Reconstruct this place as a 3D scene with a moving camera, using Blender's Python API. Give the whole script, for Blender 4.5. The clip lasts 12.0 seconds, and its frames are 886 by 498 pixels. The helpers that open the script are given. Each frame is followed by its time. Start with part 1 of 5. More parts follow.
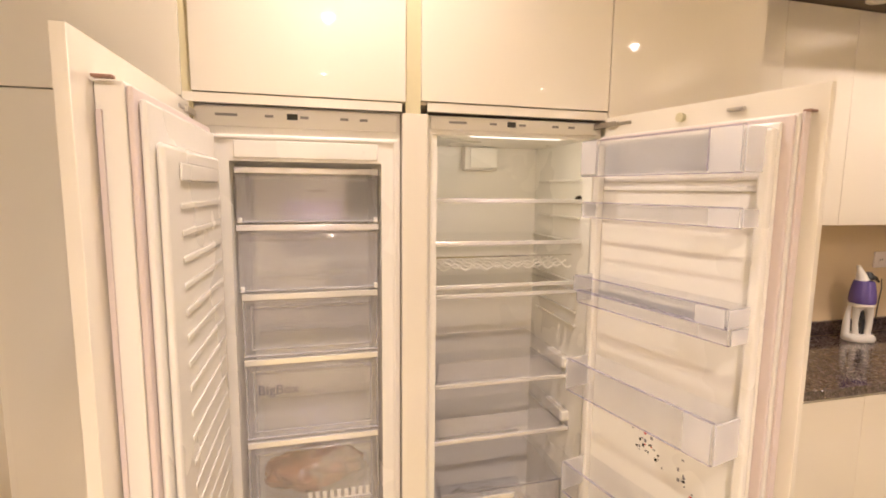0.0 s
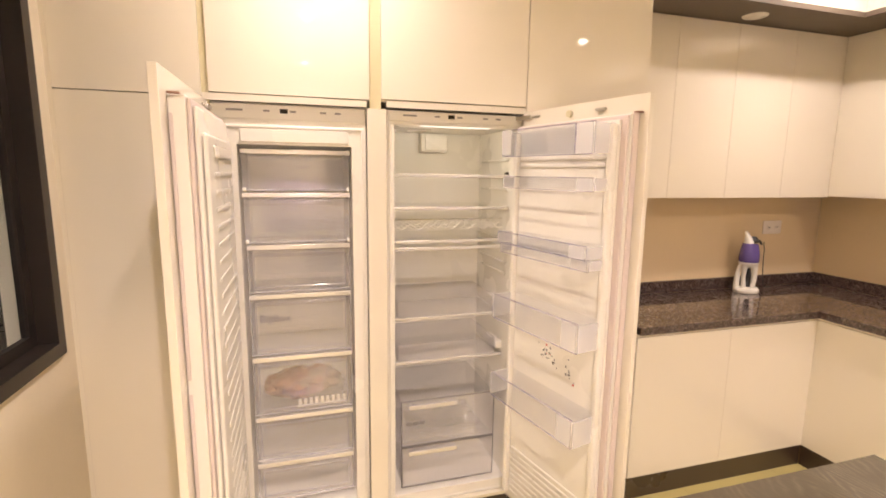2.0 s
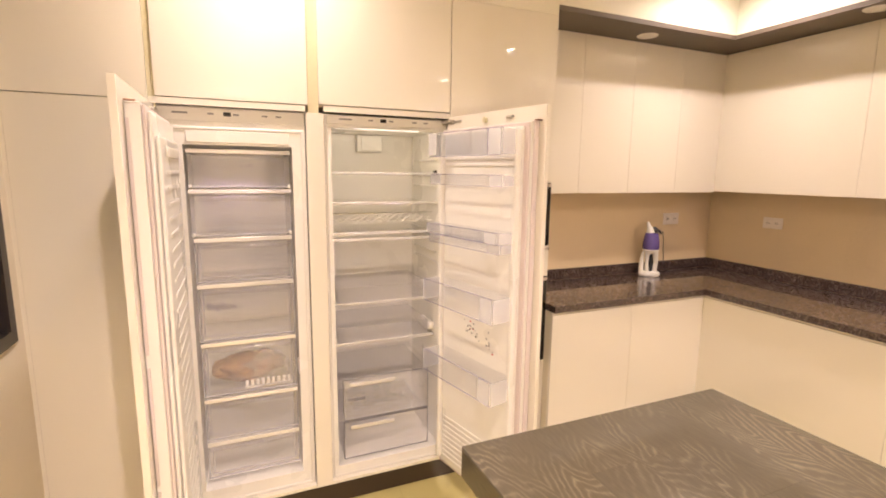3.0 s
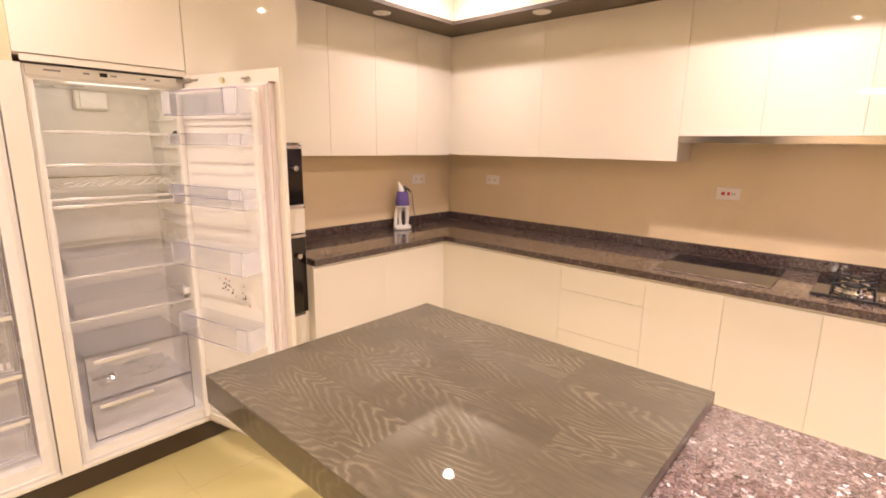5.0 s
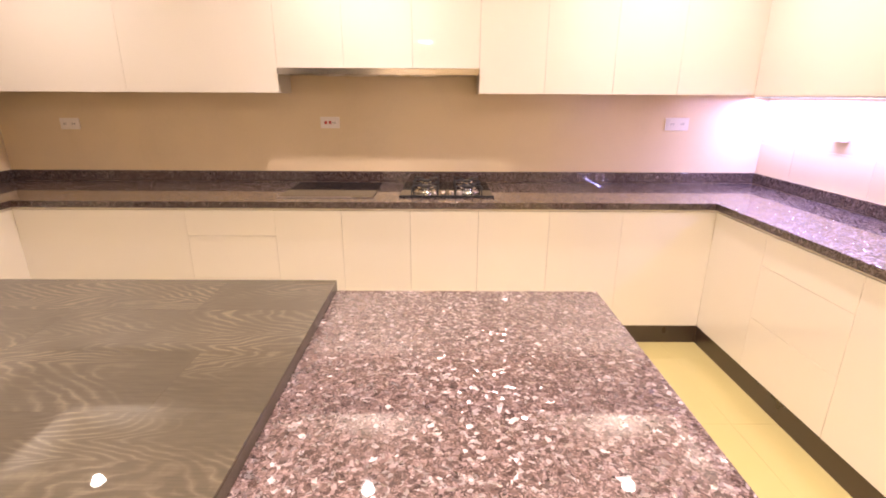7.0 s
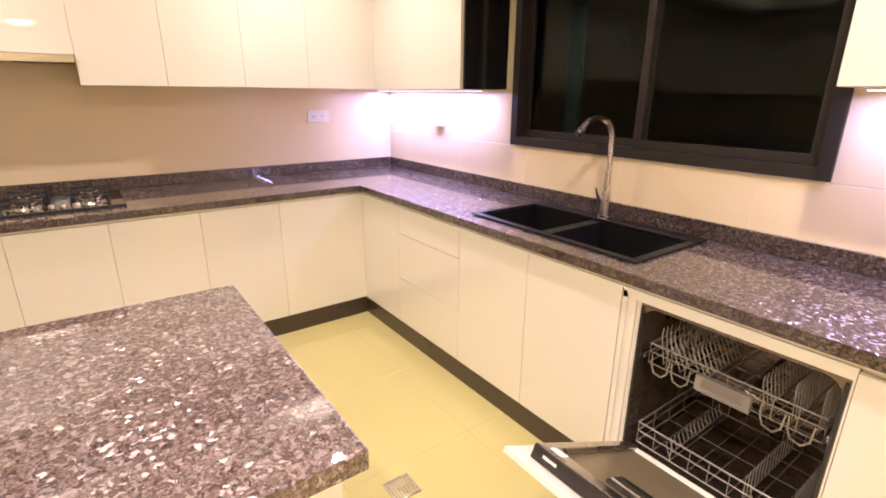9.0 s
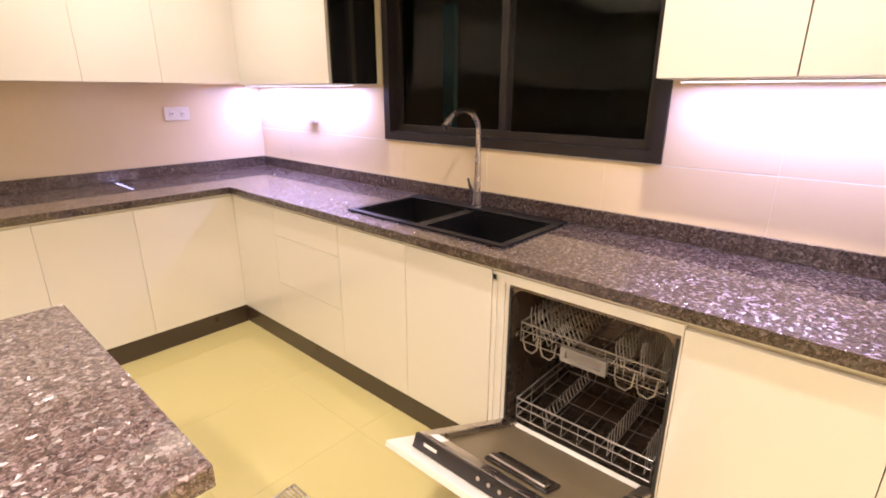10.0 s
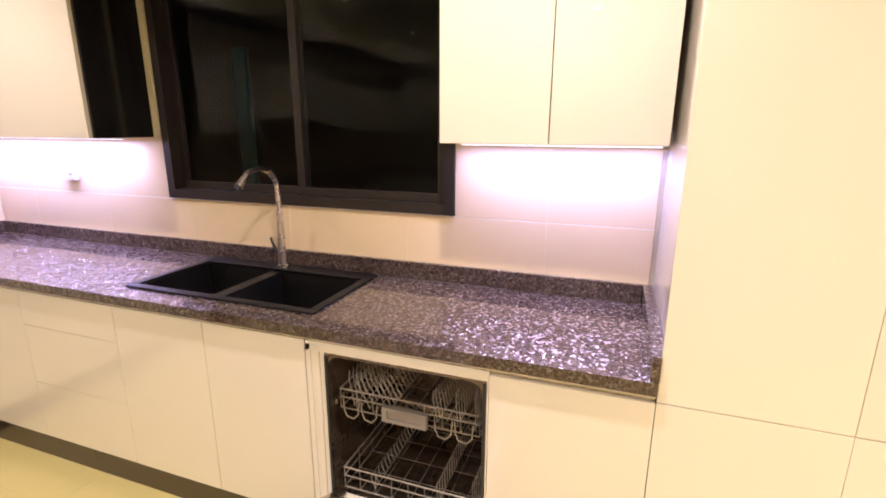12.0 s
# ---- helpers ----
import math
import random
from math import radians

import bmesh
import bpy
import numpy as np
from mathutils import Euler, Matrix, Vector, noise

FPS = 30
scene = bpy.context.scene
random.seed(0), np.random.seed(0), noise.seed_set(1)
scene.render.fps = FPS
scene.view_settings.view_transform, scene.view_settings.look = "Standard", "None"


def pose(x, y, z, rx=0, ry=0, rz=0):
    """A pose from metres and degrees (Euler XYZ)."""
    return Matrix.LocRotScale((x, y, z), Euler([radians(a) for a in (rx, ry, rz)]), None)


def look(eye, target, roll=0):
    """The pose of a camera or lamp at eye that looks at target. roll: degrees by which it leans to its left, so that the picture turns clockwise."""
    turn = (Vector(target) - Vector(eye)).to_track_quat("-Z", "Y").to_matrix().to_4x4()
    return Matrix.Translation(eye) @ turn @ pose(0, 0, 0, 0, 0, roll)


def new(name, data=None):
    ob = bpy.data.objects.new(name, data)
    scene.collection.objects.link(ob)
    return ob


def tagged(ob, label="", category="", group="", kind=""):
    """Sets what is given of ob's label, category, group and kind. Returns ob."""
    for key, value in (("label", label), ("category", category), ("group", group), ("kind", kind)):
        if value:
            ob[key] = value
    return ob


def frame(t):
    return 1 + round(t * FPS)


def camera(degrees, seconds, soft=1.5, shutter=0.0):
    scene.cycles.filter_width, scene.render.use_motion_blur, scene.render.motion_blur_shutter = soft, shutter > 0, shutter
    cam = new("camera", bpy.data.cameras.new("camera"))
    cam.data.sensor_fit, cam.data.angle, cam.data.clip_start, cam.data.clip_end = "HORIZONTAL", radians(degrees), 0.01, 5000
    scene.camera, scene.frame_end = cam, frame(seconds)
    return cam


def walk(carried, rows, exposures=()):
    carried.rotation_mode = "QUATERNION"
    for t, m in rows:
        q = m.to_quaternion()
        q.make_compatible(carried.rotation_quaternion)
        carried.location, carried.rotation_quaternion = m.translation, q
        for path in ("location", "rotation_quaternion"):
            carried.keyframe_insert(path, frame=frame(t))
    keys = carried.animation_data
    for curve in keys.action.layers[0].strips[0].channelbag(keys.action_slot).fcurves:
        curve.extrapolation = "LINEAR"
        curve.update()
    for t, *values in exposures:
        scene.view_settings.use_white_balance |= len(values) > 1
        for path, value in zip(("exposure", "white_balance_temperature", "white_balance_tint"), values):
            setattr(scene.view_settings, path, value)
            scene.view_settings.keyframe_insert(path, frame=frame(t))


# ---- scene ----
# camera and its walk
cam = camera(84.9, 12.0, soft=1.8)
PATH = [
    (0, (0.163, -0.02, 1.627), (0.66, 1.902, 1.385), 0.6),
    (0.5, (0.147, -0.14, 1.626), (0.666, 1.776, 1.38), 0.6),
    (1, (0.154, -0.284, 1.615), (0.692, 1.625, 1.358), 0.5),
    (1.5, (0.156, -0.408, 1.605), (0.707, 1.492, 1.312), 0.5),
    (2, (0.14, -0.519, 1.604), (0.707, 1.374, 1.295), 0.7),
    (2.5, (0.114, -0.641, 1.603), (0.766, 1.224, 1.296), 0.7),
    (4.5, (0.115, -1.054, 1.579), (1.385, 0.443, 1.199), 0.9),
    (5, (0.112, -1.075, 1.561), (1.572, 0.228, 1.145), 0.9),
    (5.5, (0.1, -1.075, 1.538), (1.763, -0.059, 1.089), 0.7),
    (6, (0.094, -1.099, 1.519), (1.912, -0.43, 1.022), 0.4),
    (6.5, (0.09, -1.106, 1.5), (1.981, -0.766, 0.947), 0.4),
    (7, (0.069, -1.158, 1.484), (1.975, -1.165, 0.879), 0.3),
    (9, (-0.021, -1.354, 1.46), (1.52, -2.475, 0.852), 0.4),
    (9.5, (-0.05, -1.392, 1.457), (1.343, -2.69, 0.846), 0.3),
    (10, (-0.077, -1.425, 1.444), (1.181, -2.853, 0.829), 0.2),
    (10.5, (-0.101, -1.446, 1.414), (0.988, -3.002, 0.789), 0.2),
    (11, (-0.117, -1.459, 1.42), (0.803, -3.114, 0.776), 0.3),
    (11.5, (-0.123, -1.461, 1.467), (0.665, -3.194, 0.852), 0.2),
    (12, (-0.094, -1.486, 1.539), (0.559, -3.313, 1.055), 0.2),
]
walk(cam, [(t, look(eye, target, roll)) for t, eye, target, roll in PATH],
     exposures=[(0.0, 0.0, 6580, 7), (2.5, 0.14, 6560, 8), (4.5, 0.18, 6480, 13), (7.0, 0.10, 6290, 14), (9.0, -0.11, 6120, 5), (12.0, -0.34, 6200, 4)])

# world: night outside
world = bpy.data.worlds.new("night")
world.use_nodes = True
scene.world = world
world.node_tree.nodes["Background"].inputs[0].default_value = (0.05, 0.09, 0.11, 1)
world.node_tree.nodes["Background"].inputs[1].default_value = 0.02

WARM = (1.0, 0.81, 0.77)
COOL = (0.47, 0.42, 1.0)
CEIL_Z, SOFFIT_Z = 2.775, 2.415
# the last two are unseen, added as fill for the fronts that face west
CEILING_AND_FILL_SPOTS = [(2.60, 1.05), (2.60, -0.69), (2.64, -2.40), (0.25, 1.07), (0.25, -0.69), (0.25, -2.40), (-2.10, -0.95), (-2.10, -2.40), (-4.45, -0.95), (-4.45, -2.40)]
SOFFIT_SPOTS = [(2.40, 1.54), (3.03, 0.71), (3.03, -0.95), (3.03, -2.30)]


def spot(name, at, watts, colour, size_deg, blend=0.8, radius=0.035):
    lamp = bpy.data.lights.new(name, "SPOT")
    lamp.energy, lamp.color, lamp.spot_size, lamp.spot_blend, lamp.shadow_soft_size = watts, colour, radians(size_deg), blend, radius
    ob = new(name, lamp)
    ob.location = at
    return ob


def strip_light(name, at, length, width, watts, colour):
    lamp = bpy.data.lights.new(name, "AREA")
    lamp.shape, lamp.size, lamp.size_y, lamp.energy, lamp.color = "RECTANGLE", length, width, watts, colour
    ob = new(name, lamp)
    ob.location = at
    return ob


# weaker lamps along the cabinets, stronger ones over the middle of the floor
SPOT_WATTS = [62, 118, 125, 58, 230, 185, 225, 225, 225, 225]
for (px, py), watts in zip(CEILING_AND_FILL_SPOTS, SPOT_WATTS):
    spot("ceiling_spot_light", (px, py, CEIL_Z - 0.02), watts, WARM, 156, 1.0, 0.028)
strip_light("led_light", (2.86, -3.27, 1.470), 1.22, 0.03, 24, COOL)
strip_light("led_light", (0.12, -3.27, 1.470), 0.70, 0.03, 8.5, COOL)


# the fridge's own light, on while its door stands open
strip_light("fridge_light", (0.77, 1.432, 1.788), 0.34, 0.025, 0.55, (1.0, 0.87, 0.70)).rotation_euler = (radians(38), 0, 0)


# ---- materials
def mat(name, base, rough=0.5, metal=0.0, coat=0.0, coat_rough=0.05, spec=0.5):
    m = bpy.data.materials.new(name)
    m.use_nodes = True
    p = m.node_tree.nodes["Principled BSDF"]
    p.inputs["Base Color"].default_value = (*base, 1)
    p.inputs["Roughness"].default_value = rough
    p.inputs["Metallic"].default_value = metal
    p.inputs["Coat Weight"].default_value = coat
    p.inputs["Coat Roughness"].default_value = coat_rough
    p.inputs["Specular IOR Level"].default_value = spec
    return m


def nodes_of(m):
    t = m.node_tree
    return t, t.nodes["Principled BSDF"]


def coords(t, scale=(1, 1, 1), world_space=False):
    c = t.nodes.new("ShaderNodeNewGeometry") if world_space else t.nodes.new("ShaderNodeTexCoord")
    mp = t.nodes.new("ShaderNodeMapping")
    mp.inputs["Scale"].default_value = scale
    t.links.new(c.outputs["Position" if world_space else "Object"], mp.inputs["Vector"])
    return mp.outputs["Vector"]


def noise_tex(t, vec, scale, detail=4, rough=0.55, distortion=0.0):
    n = t.nodes.new("ShaderNodeTexNoise")
    n.inputs["Scale"].default_value, n.inputs["Detail"].default_value = scale, detail
    n.inputs["Roughness"].default_value, n.inputs["Distortion"].default_value = rough, distortion
    t.links.new(vec, n.inputs["Vector"])
    return n.outputs["Fac"]


def ramp(t, fac, stops):
    r = t.nodes.new("ShaderNodeValToRGB")
    e = r.color_ramp.elements
    while len(e) < len(stops):
        e.new(0.5)
    for el, (pos, col) in zip(e, stops):
        el.position, el.color = pos, (*col, 1)
    t.links.new(fac, r.inputs["Fac"])
    return r.outputs["Color"]


def grey(v):
    return (v, v, v)


def vary(m, base, amount=0.06, scale=2.5, fine=60, rough=None, bump=0.0, bump_scale=40):
    """Gentle two-scale variation of colour, roughness and relief."""
    t, p = nodes_of(m)
    v = coords(t, world_space=True)
    n1, n2 = noise_tex(t, v, scale, 3), noise_tex(t, v, fine, 3)
    mix = t.nodes.new("ShaderNodeMath")
    mix.operation = "MULTIPLY_ADD"
    t.links.new(n2, mix.inputs[0])
    mix.inputs[1].default_value = 0.35
    t.links.new(n1, mix.inputs[2])
    lo = tuple(c * (1 - amount) for c in base)
    hi = tuple(min(1, c * (1 + amount)) for c in base)
    t.links.new(ramp(t, mix.outputs[0], [(0.35, lo), (0.95, hi)]), p.inputs["Base Color"])
    if rough:
        t.links.new(ramp(t, n1, [(0.3, grey(rough[0])), (0.75, grey(rough[1]))]), p.inputs["Roughness"])
    if bump:
        b = t.nodes.new("ShaderNodeBump")
        b.inputs["Strength"].default_value, b.inputs["Distance"].default_value = bump, 0.002
        t.links.new(noise_tex(t, v, bump_scale, 2), b.inputs["Height"])
        t.links.new(b.outputs["Normal"], p.inputs["Normal"])
    return m


def paint(name, base, rough=(0.5, 0.6), amount=0.04, bump=0.03):
    return vary(mat(name, base, rough[0]), base, amount, 1.5, 70, rough, bump, 90)


def lacquer(name, base):
    """Polished lacquer: an even body under a clear coat with the faintest waviness."""
    m = mat(name, base, 0.30, coat=1.0, coat_rough=0.025)
    t, p = nodes_of(m)
    v = coords(t, world_space=True)
    info = t.nodes.new("ShaderNodeObjectInfo")
    t.links.new(ramp(t, info.outputs["Random"], [(0.0, tuple(c * 0.985 for c in base)), (1.0, tuple(c * 1.012 for c in base))]), p.inputs["Base Color"])
    b = t.nodes.new("ShaderNodeBump")
    b.inputs["Strength"].default_value, b.inputs["Distance"].default_value = 0.03, 0.002
    t.links.new(noise_tex(t, v, 7, 1), b.inputs["Height"])
    t.links.new(b.outputs["Normal"], p.inputs["Coat Normal"])
    return m


def granite_material(name, mul, blue, bright=1.0, cut=0.945, mica=0.86):
    m = mat(name, (0.05, 0.04, 0.04), 0.5, coat=1.0, coat_rough=0.02, spec=0.15)
    m.node_tree.nodes["Principled BSDF"].inputs["Coat IOR"].default_value = 1.62
    t, p = nodes_of(m)
    v = coords(t, world_space=True)
    warp = t.nodes.new("ShaderNodeTexNoise")
    warp.inputs["Scale"].default_value = 45
    t.links.new(v, warp.inputs["Vector"])
    mixv = t.nodes.new("ShaderNodeMix")
    mixv.data_type = "VECTOR"
    mixv.inputs[0].default_value = 0.022
    t.links.new(v, mixv.inputs[4])
    t.links.new(warp.outputs["Color"], mixv.inputs[5])

    def cells(scale):
        c = t.nodes.new("ShaderNodeTexVoronoi")
        c.inputs["Scale"].default_value = scale
        t.links.new(mixv.outputs[1], c.inputs["Vector"])
        s = t.nodes.new("ShaderNodeSeparateColor")
        t.links.new(c.outputs["Color"], s.inputs[0])
        return s.outputs[0], s.outputs[1], c.outputs["Color"]
    big, big2, bigc = cells(125)
    small, small2, _ = cells(300)
    fleck, fleck2, _ = cells(105)
    def tone(r, g, b_):
        return (r * mul * (1 - blue), g * mul, b_ * mul * (1 + blue))
    col_big = ramp(t, big, [(0.0, tone(0.031, 0.020, 0.019)), (0.35, tone(0.078, 0.052, 0.046)), (0.6, tone(0.135, 0.090, 0.080)), (0.85, tone(0.213, 0.147, 0.137)), (0.97, tone(0.341, 0.258, 0.255))])
    col_small = ramp(t, small, [(0.0, tone(0.020, 0.014, 0.013)), (0.4, tone(0.064, 0.042, 0.039)), (0.75, tone(0.156, 0.105, 0.095)), (0.97, tone(0.398, 0.306, 0.302))])
    mx0 = t.nodes.new("ShaderNodeMix")
    mx0.data_type = "RGBA"
    mx0.inputs[0].default_value = 0.48
    t.links.new(col_big, mx0.inputs[6])
    t.links.new(col_small, mx0.inputs[7])
    mx = t.nodes.new("ShaderNodeMix")
    mx.data_type = "RGBA"
    t.links.new(ramp(t, fleck, [(cut, grey(0.0)), (cut + 0.02, grey(0.8))]), mx.inputs[0])
    t.links.new(mx0.outputs[2], mx.inputs[6])
    t.links.new(ramp(t, fleck2, [(f, tone(*(c * bright for c in k))) for f, k in ((0.0, (0.22, 0.16, 0.155)), (0.6, (0.36, 0.30, 0.30)), (1.0, (0.66, 0.60, 0.61)))]), mx.inputs[7])
    # mica flakes lie at different angles under the polish and shine like metal
    # a mask by face normal thins them on upright faces, painting those as less lit
    up_n = t.nodes.new("ShaderNodeNewGeometry")
    up_s = t.nodes.new("ShaderNodeSeparateXYZ")
    t.links.new(up_n.outputs["Normal"], up_s.inputs[0])
    top_bright = ramp(t, up_s.outputs[2], [(0.3, grey(0.15)), (0.9, grey(1.0))])
    fl = t.nodes.new("ShaderNodeMath")
    fl.operation = "MULTIPLY"
    t.links.new(ramp(t, big2, [(mica - 0.02, grey(0.0)), (mica + 0.02, grey(0.8))]), fl.inputs[0])
    t.links.new(top_bright, fl.inputs[1])
    flake = fl.outputs[0]
    pale = t.nodes.new("ShaderNodeMix")
    pale.data_type = "RGBA"
    t.links.new(flake, pale.inputs[0])
    t.links.new(mx.outputs[2], pale.inputs[6])
    pale.inputs[7].default_value = (0.52, 0.45, 0.45, 1)
    t.links.new(pale.outputs[2], p.inputs["Base Color"])
    t.links.new(flake, p.inputs["Metallic"])
    t.links.new(ramp(t, small2, [(0.0, grey(0.22)), (1.0, grey(0.42))]), p.inputs["Roughness"])
    off = t.nodes.new("ShaderNodeVectorMath")
    off.operation = "SUBTRACT"
    t.links.new(bigc, off.inputs[0])
    off.inputs[1].default_value = (0.5, 0.5, 0.5)
    tilt = t.nodes.new("ShaderNodeVectorMath")
    tilt.operation = "MULTIPLY_ADD"
    t.links.new(off.outputs[0], tilt.inputs[0])
    tilt.inputs[1].default_value = (0.55, 0.55, 0.55)
    g = t.nodes.new("ShaderNodeNewGeometry")
    t.links.new(g.outputs["Normal"], tilt.inputs[2])
    unit = t.nodes.new("ShaderNodeVectorMath")
    unit.operation = "NORMALIZE"
    t.links.new(tilt.outputs[0], unit.inputs[0])
    t.links.new(unit.outputs[0], p.inputs["Normal"])
    return m


def wood_material():
    m = mat("grey_olive_laminated_wood", (0.12, 0.1, 0.07), 0.45, coat=0.7, coat_rough=0.015, spec=0.25)
    t, p = nodes_of(m)
    info = t.nodes.new("ShaderNodeObjectInfo")
    shift = t.nodes.new("ShaderNodeVectorMath")
    shift.operation = "MULTIPLY_ADD"
    cmb = t.nodes.new("ShaderNodeCombineXYZ")
    for i in range(3):
        t.links.new(info.outputs["Random"], cmb.inputs[i])
    t.links.new(cmb.outputs[0], shift.inputs[0])
    shift.inputs[1].default_value = (7.3, 11.9, 3.1)
    g = t.nodes.new("ShaderNodeNewGeometry")
    t.links.new(g.outputs["Position"], shift.inputs[2])
    def math_node(op, a_, b_=None, c_=None):
        n_ = t.nodes.new("ShaderNodeMath")
        n_.operation = op
        for i_, v_ in enumerate((a_, b_, c_)):
            if v_ is None:
                continue
            if isinstance(v_, (int, float)):
                n_.inputs[i_].default_value = v_
            else:
                t.links.new(v_, n_.inputs[i_])
        return n_.outputs[0]
    sep = t.nodes.new("ShaderNodeSeparateXYZ")
    t.links.new(shift.outputs[0], sep.inputs[0])
    mp = t.nodes.new("ShaderNodeMapping")
    mp.inputs["Scale"].default_value = (5.0, 1.6, 5.0)
    t.links.new(shift.outputs[0], mp.inputs["Vector"])
    slow = noise_tex(t, mp.outputs[0], 1.0, 3, 0.5, 0.2)
    wob = noise_tex(t, shift.outputs[0], 26.0, 3, 0.6)
    # nested cathedral arches along the boards, widening into straight streaks at their edges
    u = math_node("MULTIPLY_ADD", slow, 1.6, math_node("MULTIPLY", sep.outputs[0], 5.4))
    d = math_node("PINGPONG", u, 0.5)
    arch = math_node("MULTIPLY", math_node("POWER", d, 1.25), 11.0)
    ph = math_node("ADD", math_node("MULTIPLY", sep.outputs[1], 21.0), arch)
    ph = math_node("MULTIPLY_ADD", slow, 6.0, ph)
    ph = math_node("MULTIPLY_ADD", wob, 0.9, ph)
    mul = t.nodes.new("ShaderNodeMath")
    mul.operation = "MULTIPLY"
    mul.inputs[1].default_value = 1.0
    t.links.new(ph, mul.inputs[0])
    fr = t.nodes.new("ShaderNodeMath")
    fr.operation = "PINGPONG"
    fr.inputs[1].default_value = 0.5
    t.links.new(mul.outputs[0], fr.inputs[0])
    mp2 = t.nodes.new("ShaderNodeMapping")
    mp2.inputs["Scale"].default_value = (230, 14, 230)
    t.links.new(shift.outputs[0], mp2.inputs["Vector"])
    fibre = noise_tex(t, mp2.outputs[0], 1.0, 3, 0.6)
    patch = noise_tex(t, shift.outputs[0], 4.5, 3)
    dbl = t.nodes.new("ShaderNodeMath")
    dbl.operation = "MULTIPLY"
    dbl.inputs[1].default_value = 2.0
    t.links.new(fr.outputs[0], dbl.inputs[0])
    line = ramp(t, dbl.outputs[0], [(0.0, grey(0.0)), (0.38, grey(0.04)), (0.75, grey(0.55)), (1.0, grey(1.0))])
    pm = ramp(t, patch, [(0.45, grey(0.03)), (0.68, grey(0.8))])
    mk = t.nodes.new("ShaderNodeMath")
    mk.operation = "MULTIPLY"
    t.links.new(line, mk.inputs[0])
    t.links.new(pm, mk.inputs[1])
    mk2 = t.nodes.new("ShaderNodeMath")
    mk2.operation = "MULTIPLY"
    t.links.new(mk.outputs[0], mk2.inputs[0])
    t.links.new(ramp(t, fibre, [(0.25, grey(0.45)), (0.6, grey(1.0))]), mk2.inputs[1])
    base = ramp(t, fibre, [(0.2, (0.060, 0.048, 0.029)), (0.8, (0.092, 0.075, 0.046))])
    mx = t.nodes.new("ShaderNodeMix")
    mx.data_type = "RGBA"
    t.links.new(mk2.outputs[0], mx.inputs[0])
    t.links.new(base, mx.inputs[6])
    mx.inputs[7].default_value = (0.215, 0.172, 0.11, 1)
    t.links.new(mx.outputs[2], p.inputs["Base Color"])
    b = t.nodes.new("ShaderNodeBump")
    b.inputs["Strength"].default_value, b.inputs["Distance"].default_value = 0.08, 0.0006
    t.links.new(fibre, b.inputs["Height"])
    t.links.new(b.outputs["Normal"], p.inputs["Normal"])
    return m


def tile_material(name, base, rough, amount=0.05, vein=0.06, scale=2.2):
    m = mat(name, base, rough[0], coat=0.3, coat_rough=0.08)
    t, p = nodes_of(m)
    v = coords(t, world_space=True)
    info = t.nodes.new("ShaderNodeObjectInfo")
    n1 = noise_tex(t, v, scale, 6, 0.6, 0.8)
    n2 = noise_tex(t, v, 55, 3)
    sm = t.nodes.new("ShaderNodeMath")
    sm.operation = "MULTIPLY_ADD"
    t.links.new(n2, sm.inputs[0])
    sm.inputs[1].default_value = 0.25
    t.links.new(n1, sm.inputs[2])
    s2 = t.nodes.new("ShaderNodeMath")
    s2.operation = "MULTIPLY_ADD"
    t.links.new(info.outputs["Random"], s2.inputs[0])
    s2.inputs[1].default_value = 0.12
    t.links.new(sm.outputs[0], s2.inputs[2])
    lo = tuple(c * (1 - amount - vein) for c in base)
    hi = tuple(min(1, c * (1 + amount)) for c in base)
    t.links.new(ramp(t, s2.outputs[0], [(0.35, lo), (0.6, base), (0.95, hi)]), p.inputs["Base Color"])
    t.links.new(ramp(t, n1, [(0.3, grey(rough[0])), (0.75, grey(rough[1]))]), p.inputs["Roughness"])
    return m


def glass(name, tint=(1, 1, 1), rough=0.0):
    m = mat(name, tint, rough)
    p = m.node_tree.nodes["Principled BSDF"]
    p.inputs["Transmission Weight"].default_value = 1.0
    p.inputs["IOR"].default_value = 1.2
    return m


def clear_plastic(name, tint, gloss, rough=0.08, haze=0.0):
    """Clear plastic or thin glass: see-through with a gloss and, if hazy, a little scatter."""
    m = mat(name, (0.95, 0.94, 0.95), rough)
    t, p = nodes_of(m)
    tr = t.nodes.new("ShaderNodeBsdfTransparent")
    tr.inputs[0].default_value = (*tint, 1)
    gl = t.nodes.new("ShaderNodeBsdfGlossy")
    gl.inputs["Roughness"].default_value = rough
    mg = t.nodes.new("ShaderNodeMixShader")
    mg.inputs[0].default_value = gloss
    t.links.new(tr.outputs[0], mg.inputs[1])
    t.links.new(gl.outputs[0], mg.inputs[2])
    mx = t.nodes.new("ShaderNodeMixShader")
    mx.inputs[0].default_value = haze
    t.links.new(mg.outputs[0], mx.inputs[1])
    t.links.new(p.outputs[0], mx.inputs[2])
    t.links.new(mx.outputs[0], t.nodes["Material Output"].inputs["Surface"])
    return m


def emitter(name, colour, strength):
    m = mat(name, colour, 0.5)
    p = m.node_tree.nodes["Principled BSDF"]
    p.inputs["Emission Color"].default_value = (*colour, 1)
    p.inputs["Emission Strength"].default_value = strength
    return m


